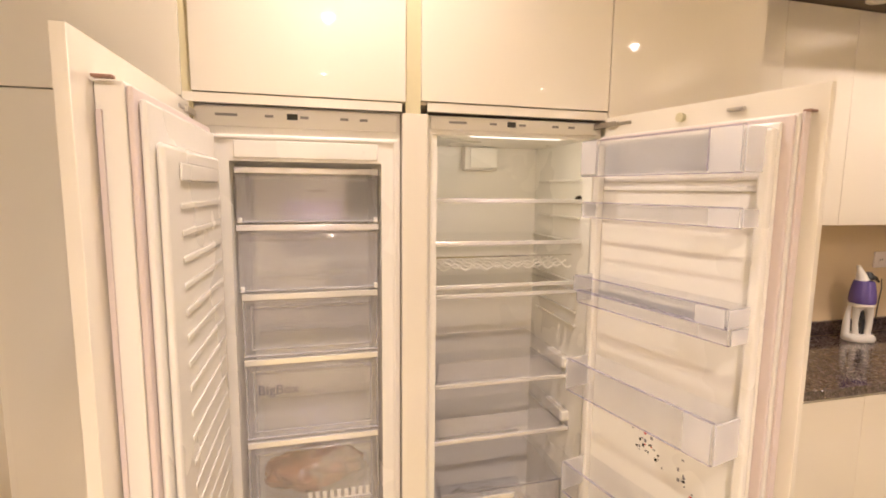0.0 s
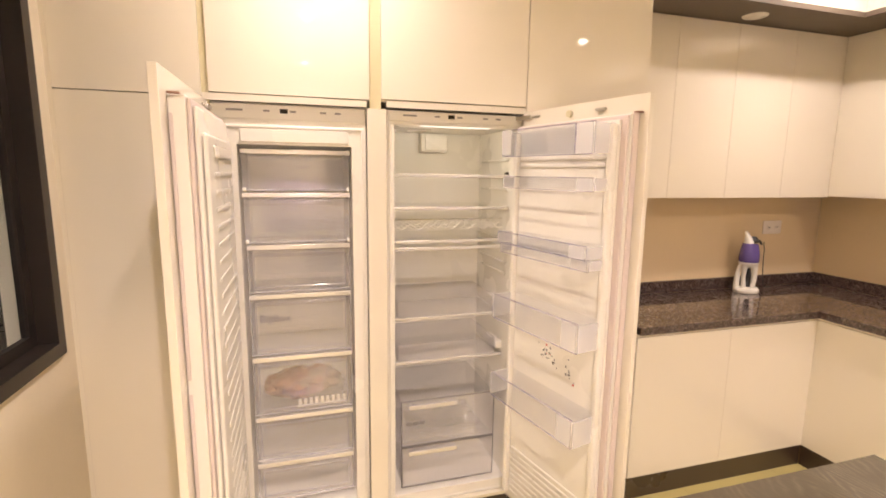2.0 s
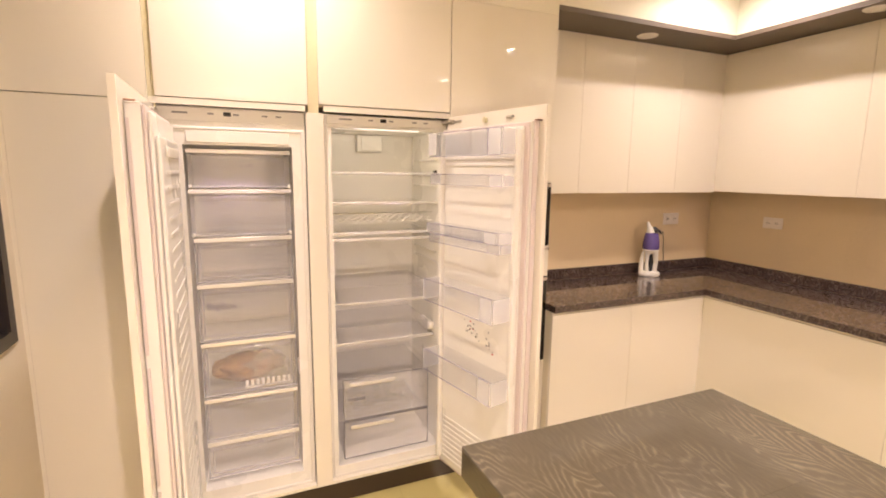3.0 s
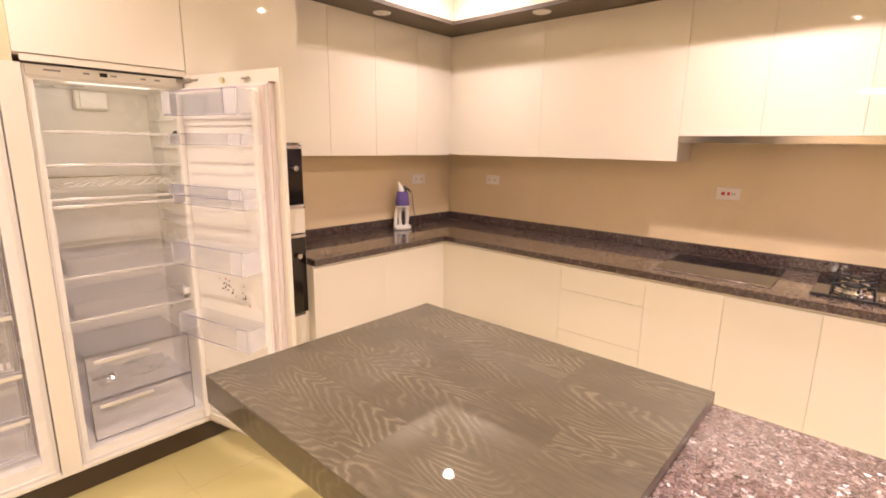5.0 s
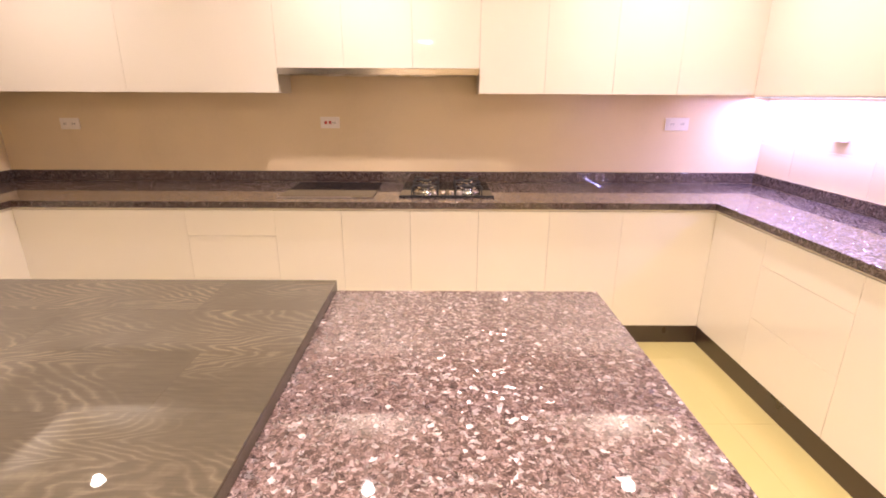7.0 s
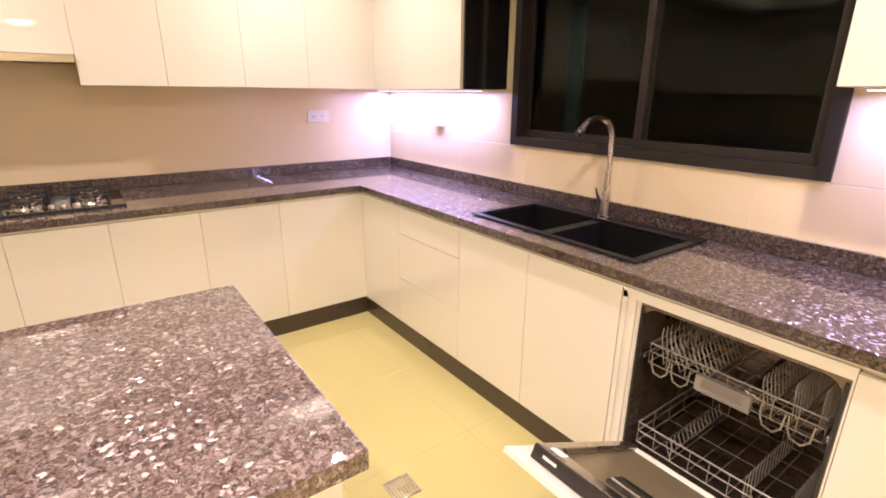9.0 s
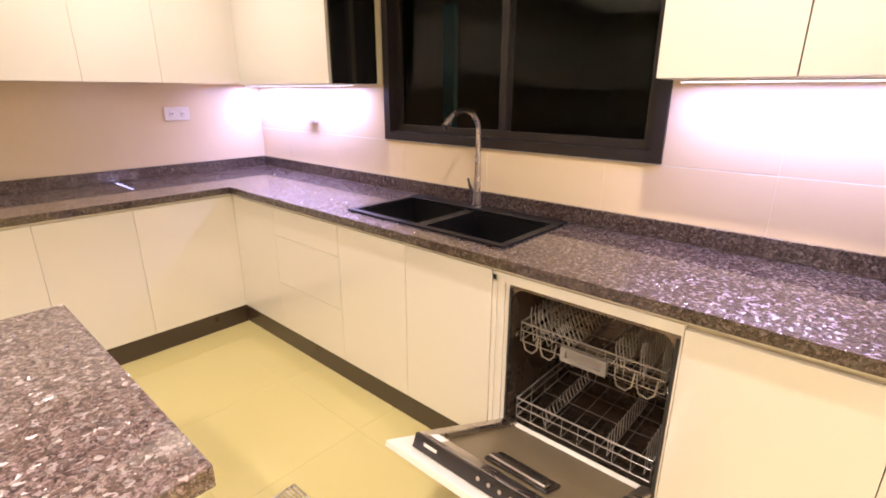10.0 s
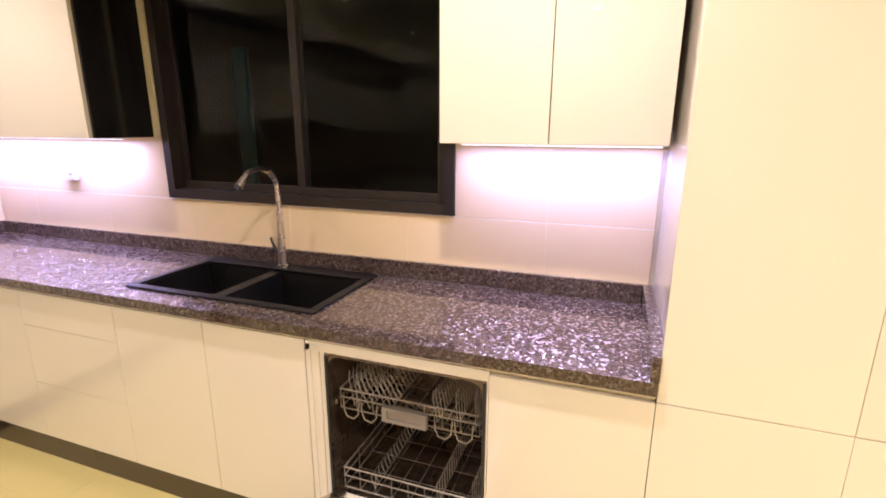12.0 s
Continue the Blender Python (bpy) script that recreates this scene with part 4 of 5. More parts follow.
for z0, z1 in ((0.400, 0.610), (0.204, 0.392)):
    d = part("drawer", tray(bmesh.new(), 0.548, 0.978, BDY, IBACK - 0.02, z0, z1, 0.004), DRAWER_CLEAR, FR, "clear plastic vegetable drawer")
    part("front_edge", rim_frame(bmesh.new(), 0.544, 0.982, BDY, z0 - 0.003, z1 + 0.003, 0.005, 0.006), EDGE_DARK, d, "dark outlined drawer edge")
    part("grip", bx(0.575, 0.800, BDY - 0.016, BDY - 0.007, z1 - 0.035, z1 - 0.016, 0.003), BRASSY, d, "bright grip strip")
    if z0 > 0.3:
        for k in range(3):
            part("marking", bx(0.566 + k * 0.03, 0.590 + k * 0.03, BDY - 0.001, BDY - 0.0004, z0 + 0.095, z0 + 0.112), GREYBAR, d)
paper = bmesh.new()
bmesh.ops.create_grid(paper, x_segments=24, y_segments=12, size=0.5)
for v in paper.verts:
    v.co = Vector((0.76 + v.co.x * 0.33, FRIDGE_Y + 0.20 + v.co.y * 0.22, 0.425 + 0.03 * noise.noise(v.co * 6.0) + 0.02))
bmesh.ops.solidify(paper, geom=paper.faces[:], thickness=0.002)
solid("plastic_sheet", paper, CRUMPLED, "crumpled clear plastic liner in the fridge drawer", "plastic sheet")


# ---- fridge doors, hung open; local x runs from hinge to edge, local y is outward for the right one
HINGE = mat("hinge_steel", (0.55, 0.52, 0.48), 0.3, 1.0)


def hinge(parent, s, z):
    h = part("hinge", bx(-0.065, 0.050, s * 0.012, s * 0.030, z, z + 0.016, 0.002), HINGE, parent, "steel door hinge")
    part("arm", bx(0.050, 0.100, s * 0.015, s * 0.024, z + 0.003, z + 0.012, 0.001), HINGE, h)
    return h


def sbox(s, x0, x1, d0, d1, z0, z1, bevel=0.0):
    """A box whose depth runs to the inner side of the door."""
    y0, y1 = sorted((s * d0, s * d1))
    return bx(x0, x1, y0, y1, z0, z1, bevel)


RD = thing("fridge_door", "open white fridge door with clear bins, cream gloss outside", "fridge door", (1.068, 1.372, 0))
RD.rotation_euler = (0, 0, radians(-77.1))
s = -1
part("front_panel", sbox(s, 0.0, 0.610, 0.0, 0.020, 0.122, 1.857, 0.0015), CREAM, RD, "cream gloss furniture panel")
part("door_core", sbox(s, 0.020, 0.576, 0.0205, 0.060, 0.150, 1.795, 0.003), WHITE_PL, RD)
part("seal", sbox(s, 0.026, 0.572, 0.0605, 0.070, 0.155, 1.790, 0.003), PINK_SEAL, RD, "pinkish rubber door seal")
part("edge_strip", sbox(s, 0.5765, 0.583, 0.030, 0.052, 0.20, 1.797, 0.001), PINK_SEAL, RD, "pinkish edge strip")
part("top_strip", sbox(s, 0.5765, 0.592, 0.022, 0.050, 1.797, 1.802, 0.001), CAP_BROWN, RD, "reddish brown end cap")
part("liner", sbox(s, 0.040, 0.552, 0.0705, 0.080, 0.175, 1.778, 0.004), LINER, RD, "white moulded door liner")
for x0, x1 in ((0.042, 0.066), (0.526, 0.550)):
    part("liner_side", sbox(s, x0, x1, 0.0805, 0.105, 0.20, 1.765, 0.006), LINER, RD)
for k in range(9):
    part("rib", sbox(s, 0.07, 0.522, 0.0805, 0.086, 0.205 + k * 0.026, 0.217 + k * 0.026, 0.003), LINER, RD)
for z in (1.63, 1.655):
    part("rib", sbox(s, 0.07, 0.522, 0.0805, 0.086, z, z + 0.012, 0.003), LINER, RD)


def door_bin(z0, z1, deep, x0=0.060, x1=0.532, lid=False):
    y0, y1 = -0.081 - deep, -0.081
    b = part("bin", tray(bmesh.new(), x0, x1, y0, y1, z0, z1, 0.004), BIN_CLEAR, RD, "clear lilac-tinted door bin")
    part("bin_end", bx(x1 + 0.0005, x1 + 0.006, y0 - 0.002, y1, z0, z1, 0.002), BIN_FROST, b, "white bin end")
    part("bin_end", bx(x0 - 0.006, x0 - 0.0005, y0 - 0.002, y1, z0, z1, 0.002), BIN_FROST, b, "white bin end")
    part("front_end", bx(x1 - 0.075, x1 - 0.0045, y0 - 0.003, y0 - 0.0005, z0, z1, 0.001), BIN_FROST, b, "frosted white corner") if deep > 0.07 else None
    part("bin_edge", bx(x0, x1, y0 - 0.0025, y0 + 0.005, z1 + 0.0003, z1 + 0.0035, 0.001, 1), BIN_EDGE, b, "lilac upper edge")
    part("bin_edge", bx(x0, x1, y0 - 0.003, y0 + 0.004, z0 - 0.003, z0 - 0.0003, 0.001, 1), BIN_EDGE, b, "lilac lower edge")
    if lid:
        part("hinge_block", bx(x0 + 0.002, x0 + 0.060, y0 - 0.008, y0 - 0.001, z0 + 0.004, z1 + 0.002, 0.002), BIN_FROST, b, "frosted end of the flap")
        part("lid_edge", bx(x1 - 0.079, x1 - 0.076, y0 - 0.007, y0 - 0.001, z0 + 0.002, z1 + 0.004, 0.001, 1), BIN_EDGE, b)
        part("lid", bx(x0 + 0.062, x1 - 0.08, y0 - 0.006, y0 - 0.001, z0 + 0.004, z1 + 0.003, 0.002), BIN_CLEAR, b, "clear flap lid")
    return b


door_bin(1.672, 1.768, 0.085, lid=True)
door_bin(1.553, 1.593, 0.075)
door_bin(1.333, 1.375, 0.095)
door_bin(1.294, 1.329, 0.080)
door_bin(1.022, 1.118, 0.110)
door_bin(0.685, 0.781, 0.110)
hinge(RD, s, 1.826)
part("dowel", cyl(bmesh.new(), (0.27, -0.0205, 1.825), (0.27, -0.032, 1.825), 0.012), GAP, RD, "small brown fixing")
part("dowel", sbox(s, 0.40, 0.44, 0.0205, 0.034, 1.822, 1.830, 0.001), HINGE, RD, "small steel fixing")
RED = vary(mat("red_print", (0.55, 0.05, 0.04), 0.5), (0.55, 0.05, 0.04), 0.1)
rnd = random.Random(11)
st = part("sticker", sbox(s, 0.262, 0.270, 0.0803, 0.0808, 0.945, 0.953), RED, RD, "small red and grey printed sticker")
for k in range(34):
    cx = rnd.choice((0.275, 0.385)) + rnd.gauss(0, 0.020)
    cz = 0.915 + rnd.gauss(0, 0.024) - (cx - 0.275) * 0.3
    w, h = rnd.uniform(0.003, 0.011), rnd.uniform(0.003, 0.010)
    part("print", sbox(s, cx, cx + w, 0.0803, 0.0808, cz, cz + h), RED if k % 9 == 0 else GREYBAR if k % 3 else DARKBAR, st)

LD = thing("freezer_door", "open white freezer door with ribbed liner, cream gloss outside", "freezer door", (-0.171, 1.372, 0))
LD.rotation_euler = (0, 0, radians(-90.4))
s = 1
part("front_panel", sbox(s, 0.0, 0.619, 0.0, 0.021, 0.122, 1.843, 0.0015), CREAM, LD, "cream gloss furniture panel")
part("door_core", sbox(s, 0.020, 0.552, 0.0215, 0.062, 0.150, 1.784, 0.003), WHITE_PL, LD)
part("seal", sbox(s, 0.024, 0.548, 0.0625, 0.072, 0.155, 1.778, 0.003), PINK_SEAL, LD, "pinkish rubber door seal")
for z0, z1 in ((0.20, 0.62), (0.64, 1.02), (1.06, 1.74)):
    part("edge_strip", sbox(s, 0.5525, 0.558, 0.024, 0.032, z0, z1, 0.001), PINK_SEAL, LD, "pinkish edge strip")
part("top_strip", sbox(s, 0.5525, 0.566, 0.024, 0.052, 1.784, 1.789, 0.001), CAP_BROWN, LD, "reddish brown end cap")
part("liner", sbox(s, 0.040, 0.530, 0.0725, 0.084, 0.175, 1.762, 0.005), LINER, LD, "white moulded door liner")
part("liner_bulge", sbox(s, 0.065, 0.505, 0.0845, 0.098, 0.20, 1.700, 0.008), LINER, LD)
for k in range(29):
    part("rib", sbox(s, 0.095, 0.430, 0.0985, 0.1012, 0.215 + k * 0.0490, 0.227 + k * 0.0490, 0.0020), LINER, LD)
part("rib_panel", sbox(s, 0.105, 0.425, 0.0985, 0.1035, 1.638, 1.672, 0.004), LINER, LD)
hinge(LD, s, 1.812)

# clear panes let the lamps' light through to the shelves below
for ob in FR.children_recursive + FZ.children_recursive + RD.children_recursive:
    if ob.type == "MESH" and ob.data.materials and ob.data.materials[0] in (SHELF_CLEAR, DRAWER_CLEAR, BIN_CLEAR):
        ob.visible_shadow = False

# ---- built-in ovens
OVEN_GLASS = vary(mat("black_oven_glass", (0.012, 0.009, 0.008), 0.07), (0.012, 0.009, 0.008), 0.15, 3, 60)


def oven(z0, z1, label):
    o = thing("oven", label, "oven", group="built-in ovens")
    y = FRIDGE_Y - 0.004
    part("body", bx(1.086, 1.636, y + 0.021, FRIDGE_Y + 0.44, z0 + 0.003, z1 - 0.003), STEEL, o)
    part("front", bx(1.070, 1.652, y, y + 0.020, z0, z1, 0.002), OVEN_GLASS, o, "black glass front")
    part("top_trim", bx(1.070, 1.652, y - 0.003, y - 0.0004, z1 - 0.022, z1 - 0.004, 0.001), STEEL, o, "steel trim")
    for kx in (1.24, 1.48, 1.60):
        k = part("knob", lathe(bmesh.new(), [(0.017, 0), (0.018, 0.010), (0.015, 0.020), (0.001, 0.021)], seg=20), STEEL, o, "round steel knob")
        k.matrix_basis = pose(kx, y - 0.0004, z1 - 0.13, 90, 0, 0)
    return o


oven(1.221, 1.556, "black built-in compact oven with steel knob")
oven(0.577, 1.052, "black built-in oven under the compact oven")
drawer = thing("warming_drawer", "cream warming drawer front between the two ovens", "drawer")
part("front", bx(1.070, 1.652, FRIDGE_Y - 0.004, FRIDGE_Y + 0.016, 1.056, 1.217, 0.002), CREAM, drawer)
part("grip", bx(1.070, 1.652, FRIDGE_Y - 0.012, FRIDGE_Y - 0.0045, 1.200, 1.214, 0.002), STEEL, drawer, "steel grip strip")

# ---- cooker hood
HOOD_STEEL = vary(mat("smooth_hood_steel", (0.68, 0.62, 0.55), 0.2, 1.0), (0.68, 0.62, 0.55), 0.04, 1.2, 30)
hood = thing("cooker_hood", "slim steel slide-out cooker hood under short cabinets", "cooker hood")
part("body", bx(3.245, 3.478, -1.384, -0.153, 1.605, 1.638, 0.002), SOFFIT_BROWN, hood, "brown underside")
part("front_strip", bx(3.205, 3.2445, -1.384, -0.153, 1.602, 1.6375, 0.0), HOOD_STEEL, hood, "brushed steel front strip")
for y in (-0.95, -0.58):
    part("filter", bx(3.26, 3.45, y - 0.17, y + 0.17, 1.599, 1.6045, 0.001), STEEL, hood, "steel grease filter")

# ---- hobs
hob1 = thing("induction_hob", "flat black glass induction hob set in the granite", "hob", (0, 0, TOP))
part("glass", bx(2.905, 3.400, -0.752, -0.186, 0.0005, 0.006, 0.002), BLACK_GLASS, hob1, "black ceramic glass")
part("front_trim", bx(2.897, 2.9045, -0.754, -0.184, 0.0005, 0.007, 0.001), STEEL, hob1, "thin steel front trim")
hob2 = thing("gas_hob", "black glass gas hob with chrome burners and iron pan supports", "hob", (0, 0, TOP))
part("glass", bx(2.935, 3.430, -1.470, -0.905, 0.0005, 0.008, 0.003), BLACK_GLASS, hob2, "black glass base")
part("front_trim", bx(2.925, 2.9345, -1.472, -0.903, 0.0005, 0.012, 0.002), IRON, hob2)
for hx, hy, r in ((3.10, -1.055, 0.050), (3.10, -1.325, 0.050), (3.31, -1.055, 0.040), (3.31, -1.325, 0.044)):
    b = part("burner", lathe(bmesh.new(), [(r + 0.025, 0.008), (r + 0.023, 0.013), (r, 0.016), (r, 0.030), (r * 0.85, 0.034), (0.001, 0.036)], (hx, hy, 0), 32), CHROME, hob2, "shiny chrome burner")
    part("burner_cap", lathe(bmesh.new(), [(r * 0.8, 0.0345), (r * 0.8, 0.041), (r * 0.6, 0.044), (0.001, 0.045)], (hx, hy, 0), 28), IRON, b, "black burner cap")
    for k in range(4):
        a = math.pi / 4 + k * math.pi / 2
        c, q = math.cos(a), math.sin(a)
        bm = rod(bmesh.new(), [(hx + c * 0.115, hy + q * 0.115, 0.010), (hx + c * 0.110, hy + q * 0.110, 0.050), (hx + c * 0.030, hy + q * 0.030, 0.050)], 0.0045, 8)
        part("pan_support", bm, IRON, hob2, "black iron pan support")
for k in range(4):
    hy = -1.115 - k * 0.05
    part("knob", lathe(bmesh.new(), [(0.017, 0.008), (0.017, 0.020), (0.014, 0.028), (0.001, 0.029)], (2.985, hy, 0), 20), STEEL, hob2, "round steel knob")

# ---- sink and tap
sink = thing("sink", "matt black double bowl sink set into the granite worktop", "sink", (0, 0, 0))
bm = bmesh.new()
B = ((0.905, 1.318), (1.372, 1.742))
BY0, BY1, ZR = -3.245, -2.868, TOP + 0.009
box(bm, SX0, SX1, BY1, SY1, TOP + 0.0005, ZR, 0.003)
box(bm, SX0, SX1, SY0, BY0, TOP + 0.0005, ZR, 0.003)
box(bm, SX0, B[0][0], BY0, BY1, TOP + 0.0005, ZR, 0.002)
box(bm, B[1][1], SX1, BY0, BY1, TOP + 0.0005, ZR, 0.002)
box(bm, B[0][1], B[1][0], BY0, BY1, TOP - 0.012, ZR - 0.012, 0.004)
part("rim", bm, SINK_BLACK, sink, "black rim")
for x0, x1 in B:
    bm = bmesh.new()
    t = 0.006
    cup(bm, (x0 - t, x1 + t, BY0 - t, BY1 + t, 0.72, TOP - 0.002), (x0, x1, BY0, BY1, 0.727, TOP), 2, 1)
    bowl = part("bowl", bm, SINK_BLACK, sink, "deep black bowl")
    part("drain", lathe(bmesh.new(), [(0.045, 0.7272), (0.045, 0.730), (0.035, 0.731), (0.030, 0.7285), (0.001, 0.7285)], ((x0 + x1) / 2, (BY0 + BY1) / 2, 0), 28), STEEL, bowl, "round steel drain")
tap = thing("tap", "brushed steel gooseneck kitchen tap standing behind the sink", "tap", (1.345, -3.292, ZR))
pts = [(0, 0, 0.0), (0, 0, 0.02), (0, 0, 0.10), (0, 0, 0.20), (0, 0, 0.30)]
rad = [0.021, 0.021, 0.018, 0.0145, 0.0125]
for k in range(1, 15):
    a = math.pi - k * 2.42 / 14
    pts.append((0, 0.118 + 0.118 * math.cos(a), 0.355 + 0.105 * math.sin(a)))
    rad.append(0.0122)
part("spout", tube(bmesh.new(), pts, rad, 20), STEEL, tap, "curved steel spout")
e = Vector(pts[-1])
way = (e - Vector(pts[-2])).normalized()
part("nozzle", cyl(bmesh.new(), e - way * 0.004, e + way * 0.048, 0.0145, 0.0165, 20), STEEL, tap, "flared steel nozzle")
part("base_ring", lathe(bmesh.new(), [(0.028, 0.0), (0.028, 0.006), (0.023, 0.010), (0.0215, 0.010)], seg=28), CHROME, tap)
part("handle", tube(bmesh.new(), [(0.018, 0.0, 0.070), (0.034, 0.002, 0.075), (0.046, 0.006, 0.105), (0.052, 0.010, 0.135)], [0.012, 0.010, 0.006, 0.005], 14), IRON, tap, "dark side lever")

# ---- dishwasher
DWX0, DWX1, DWY = 0.232, 0.772, FS_
dw = thing("dishwasher", "built-in dishwasher with its door hanging half open", "dishwasher")
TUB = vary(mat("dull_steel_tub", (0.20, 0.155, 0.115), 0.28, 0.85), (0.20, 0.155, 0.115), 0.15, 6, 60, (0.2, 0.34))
bm = bmesh.new()
z0, z1 = 0.215, 0.808
yb = SOUTH + 0.08
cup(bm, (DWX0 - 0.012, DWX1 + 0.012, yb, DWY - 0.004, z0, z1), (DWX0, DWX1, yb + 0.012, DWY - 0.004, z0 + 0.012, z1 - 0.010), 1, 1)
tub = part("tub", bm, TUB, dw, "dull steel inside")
for cx, sgn in ((DWX0, 1), (DWX1, -1)):
    bm = bmesh.new()
    n = 7
    arc = [(cx + sgn * 0.045 * (1 - math.sin(k * math.pi / 2 / (n - 1))), z1 - 0.0102 - 0.045 * (1 - math.cos(k * math.pi / 2 / (n - 1)))) for k in range(n)]
    front = [bm.verts.new((x, DWY - 0.005, z)) for x, z in arc] + [bm.verts.new((cx, DWY - 0.005, z1 - 0.0102))]
    back = [bm.verts.new((v.co.x, DWY - 0.35, v.co.z)) for v in front]
    bm.faces.new(front)
    for k in range(len(front)):
        bm.faces.new((front[k], front[(k + 1) % len(front)], back[(k + 1) % len(front)], back[k]))
    bmesh.ops.recalc_face_normals(bm, faces=bm.faces)
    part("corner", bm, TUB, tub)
part("sill", bx(DWX0, DWX1, DWY - 0.040, DWY - 0.006, z0 + 0.0125, z0 + 0.022, 0.003), CREAM, dw, "pale bottom sill")
part("seal", bx(DWX1 + 0.001, DWX1 + 0.010, DWY - 0.003, DWY + 0.003, z0, z1 - 0.01, 0.002), IRON, dw, "black rubber seal")
part("seal", bx(DWX0 - 0.010, DWX0 - 0.001, DWY - 0.003, DWY + 0.003, z0, z1 - 0.01, 0.002), IRON, dw, "black rubber seal")
for x0, x1, d in ((0.7845, 0.802, -0.006), (0.803, 0.822, 0.000), (0.823, 0.836, -0.004), (0.837, 0.856, -0.001)):
    part("side_strip", bx(x0, x1, DWY - 0.30, DWY + d, DOOR_BOTTOM, 0.832, 0.001), CREAM, dw, "cream side strip")
part("side_strip", bx(0.214, 0.2195, DWY - 0.30, DWY - 0.002, DOOR_BOTTOM, 0.832, 0.001), CREAM, dw, "cream side strip")
part("top_rail", bx(0.214, 0.856, DWY - 0.05, DWY - 0.001, 0.8085, 0.8445, 0.001), CREAM, dw, "cream rail above the door")
part("kick", bx(0.22, 0.78, DWY - 0.06, DWY - 0.03, DOOR_BOTTOM, 0.213), IRON, dw)

RACK = vary(mat("grey_coated_wire", (0.36, 0.33, 0.29), 0.3, 0.4), (0.36, 0.33, 0.29), 0.08, 10, 90)


def wire_rack(name, z0, z1, rows, label):
    """A wire basket: heavy front rails, lighter ribs and the rows of tines given as (place across, height, lean)."""
    x0, x1, ya, yb_ = DWX0 + 0.018, DWX1 - 0.018, DWY - 0.045, DWY - 0.47
    bm = bmesh.new()
    for z, r in ((z0, 0.0026), (z1, 0.0034), ((z0 + z1) / 2 + 0.006, 0.0026)):
        rod(bm, [(x0, yb_, z), (x0, ya, z), (x1, ya, z), (x1, yb_, z), (x0, yb_, z)], r, 6)
    for k in range(9):
        x = x0 + k * (x1 - x0) / 8
        rod(bm, [(x, ya, z1), (x, ya, z0), (x, yb_, z0), (x, yb_, z1)], 0.0015, 5)
    for k in range(5):
        y = ya + k * (yb_ - ya) / 4
        rod(bm, [(x0, y, z1), (x0, y, z0), (x1, y, z0), (x1, y, z1)], 0.0015, 5)
    r = part(name, bm, RACK, dw, label)
    for f, tall, lean in rows:
        x = x0 + f * (x1 - x0)
        part("tine_base", rod(bmesh.new(), [(x, ya - 0.02, z0 + 0.004), (x, yb_ + 0.02, z0 + 0.004)], 0.0022, 6), RACK, r)
        for k in range(15):
            y = ya - 0.025 - k * 0.027
            part("tine", rod(bmesh.new(), [(x, y, z0), (x + lean, y - 0.010, z0 + tall * 0.8), (x + lean * 1.1, y - 0.020, z0 + tall)], 0.0022, 5), RACK, r)
    return r


up = wire_rack("upper_rack", 0.585, 0.658, ((0.04, 0.135, 0.004), (0.16, 0.120, 0.010), (0.30, 0.100, 0.020), (0.66, 0.095, 0.045), (0.80, 0.110, 0.055), (0.92, 0.120, 0.025)), "grey wire upper rack with folding tines")
bm = cup(bmesh.new(), (0.425, 0.585, DWY - 0.043, DWY - 0.024, 0.578, 0.632), (0.443, 0.567, DWY - 0.034, DWY - 0.024, 0.590, 0.620), 1, 1)
part("handle", bm, RACK, up, "grey plastic rack handle with recessed grip")
for x in (0.27, 0.34, 0.61, 0.68):
    pts = [(x, DWY - 0.042, 0.622), (x + 0.004, DWY - 0.040, 0.572), (x + 0.022, DWY - 0.040, 0.552), (x + 0.050, DWY - 0.042, 0.556), (x + 0.060, DWY - 0.042, 0.582), (x + 0.062, DWY - 0.042, 0.622)]
    part("cup_rest", rod(bmesh.new(), pts, 0.0028, 6), RACK, up)
for k in range(5):
    part("folding_flap", rod(bmesh.new(), [(0.60 + k * 0.024, DWY - 0.07, 0.700), (0.65 + k * 0.020, DWY - 0.20, 0.735), (0.66 + k * 0.020, DWY - 0.40, 0.735)], 0.0024, 6), RACK, up)
low = wire_rack("lower_rack", 0.258, 0.340, ((0.05, 0.115, 0.004), (0.30, 0.080, 0.006), (0.78, 0.035, 0.020)), "grey wire lower rack with plate tines")
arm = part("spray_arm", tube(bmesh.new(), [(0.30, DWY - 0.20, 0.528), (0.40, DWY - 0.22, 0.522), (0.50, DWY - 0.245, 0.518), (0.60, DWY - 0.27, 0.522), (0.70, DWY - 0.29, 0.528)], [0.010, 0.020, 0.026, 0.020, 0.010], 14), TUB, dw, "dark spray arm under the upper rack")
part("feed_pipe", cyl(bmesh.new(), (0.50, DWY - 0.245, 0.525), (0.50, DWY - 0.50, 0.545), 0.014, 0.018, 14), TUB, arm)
for x in (DWX0 + 0.004, DWX1 - 0.010):
    part("slide", bx(x, x + 0.006, DWY - 0.45, DWY - 0.03, 0.60, 0.622, 0.002), STEEL, dw)

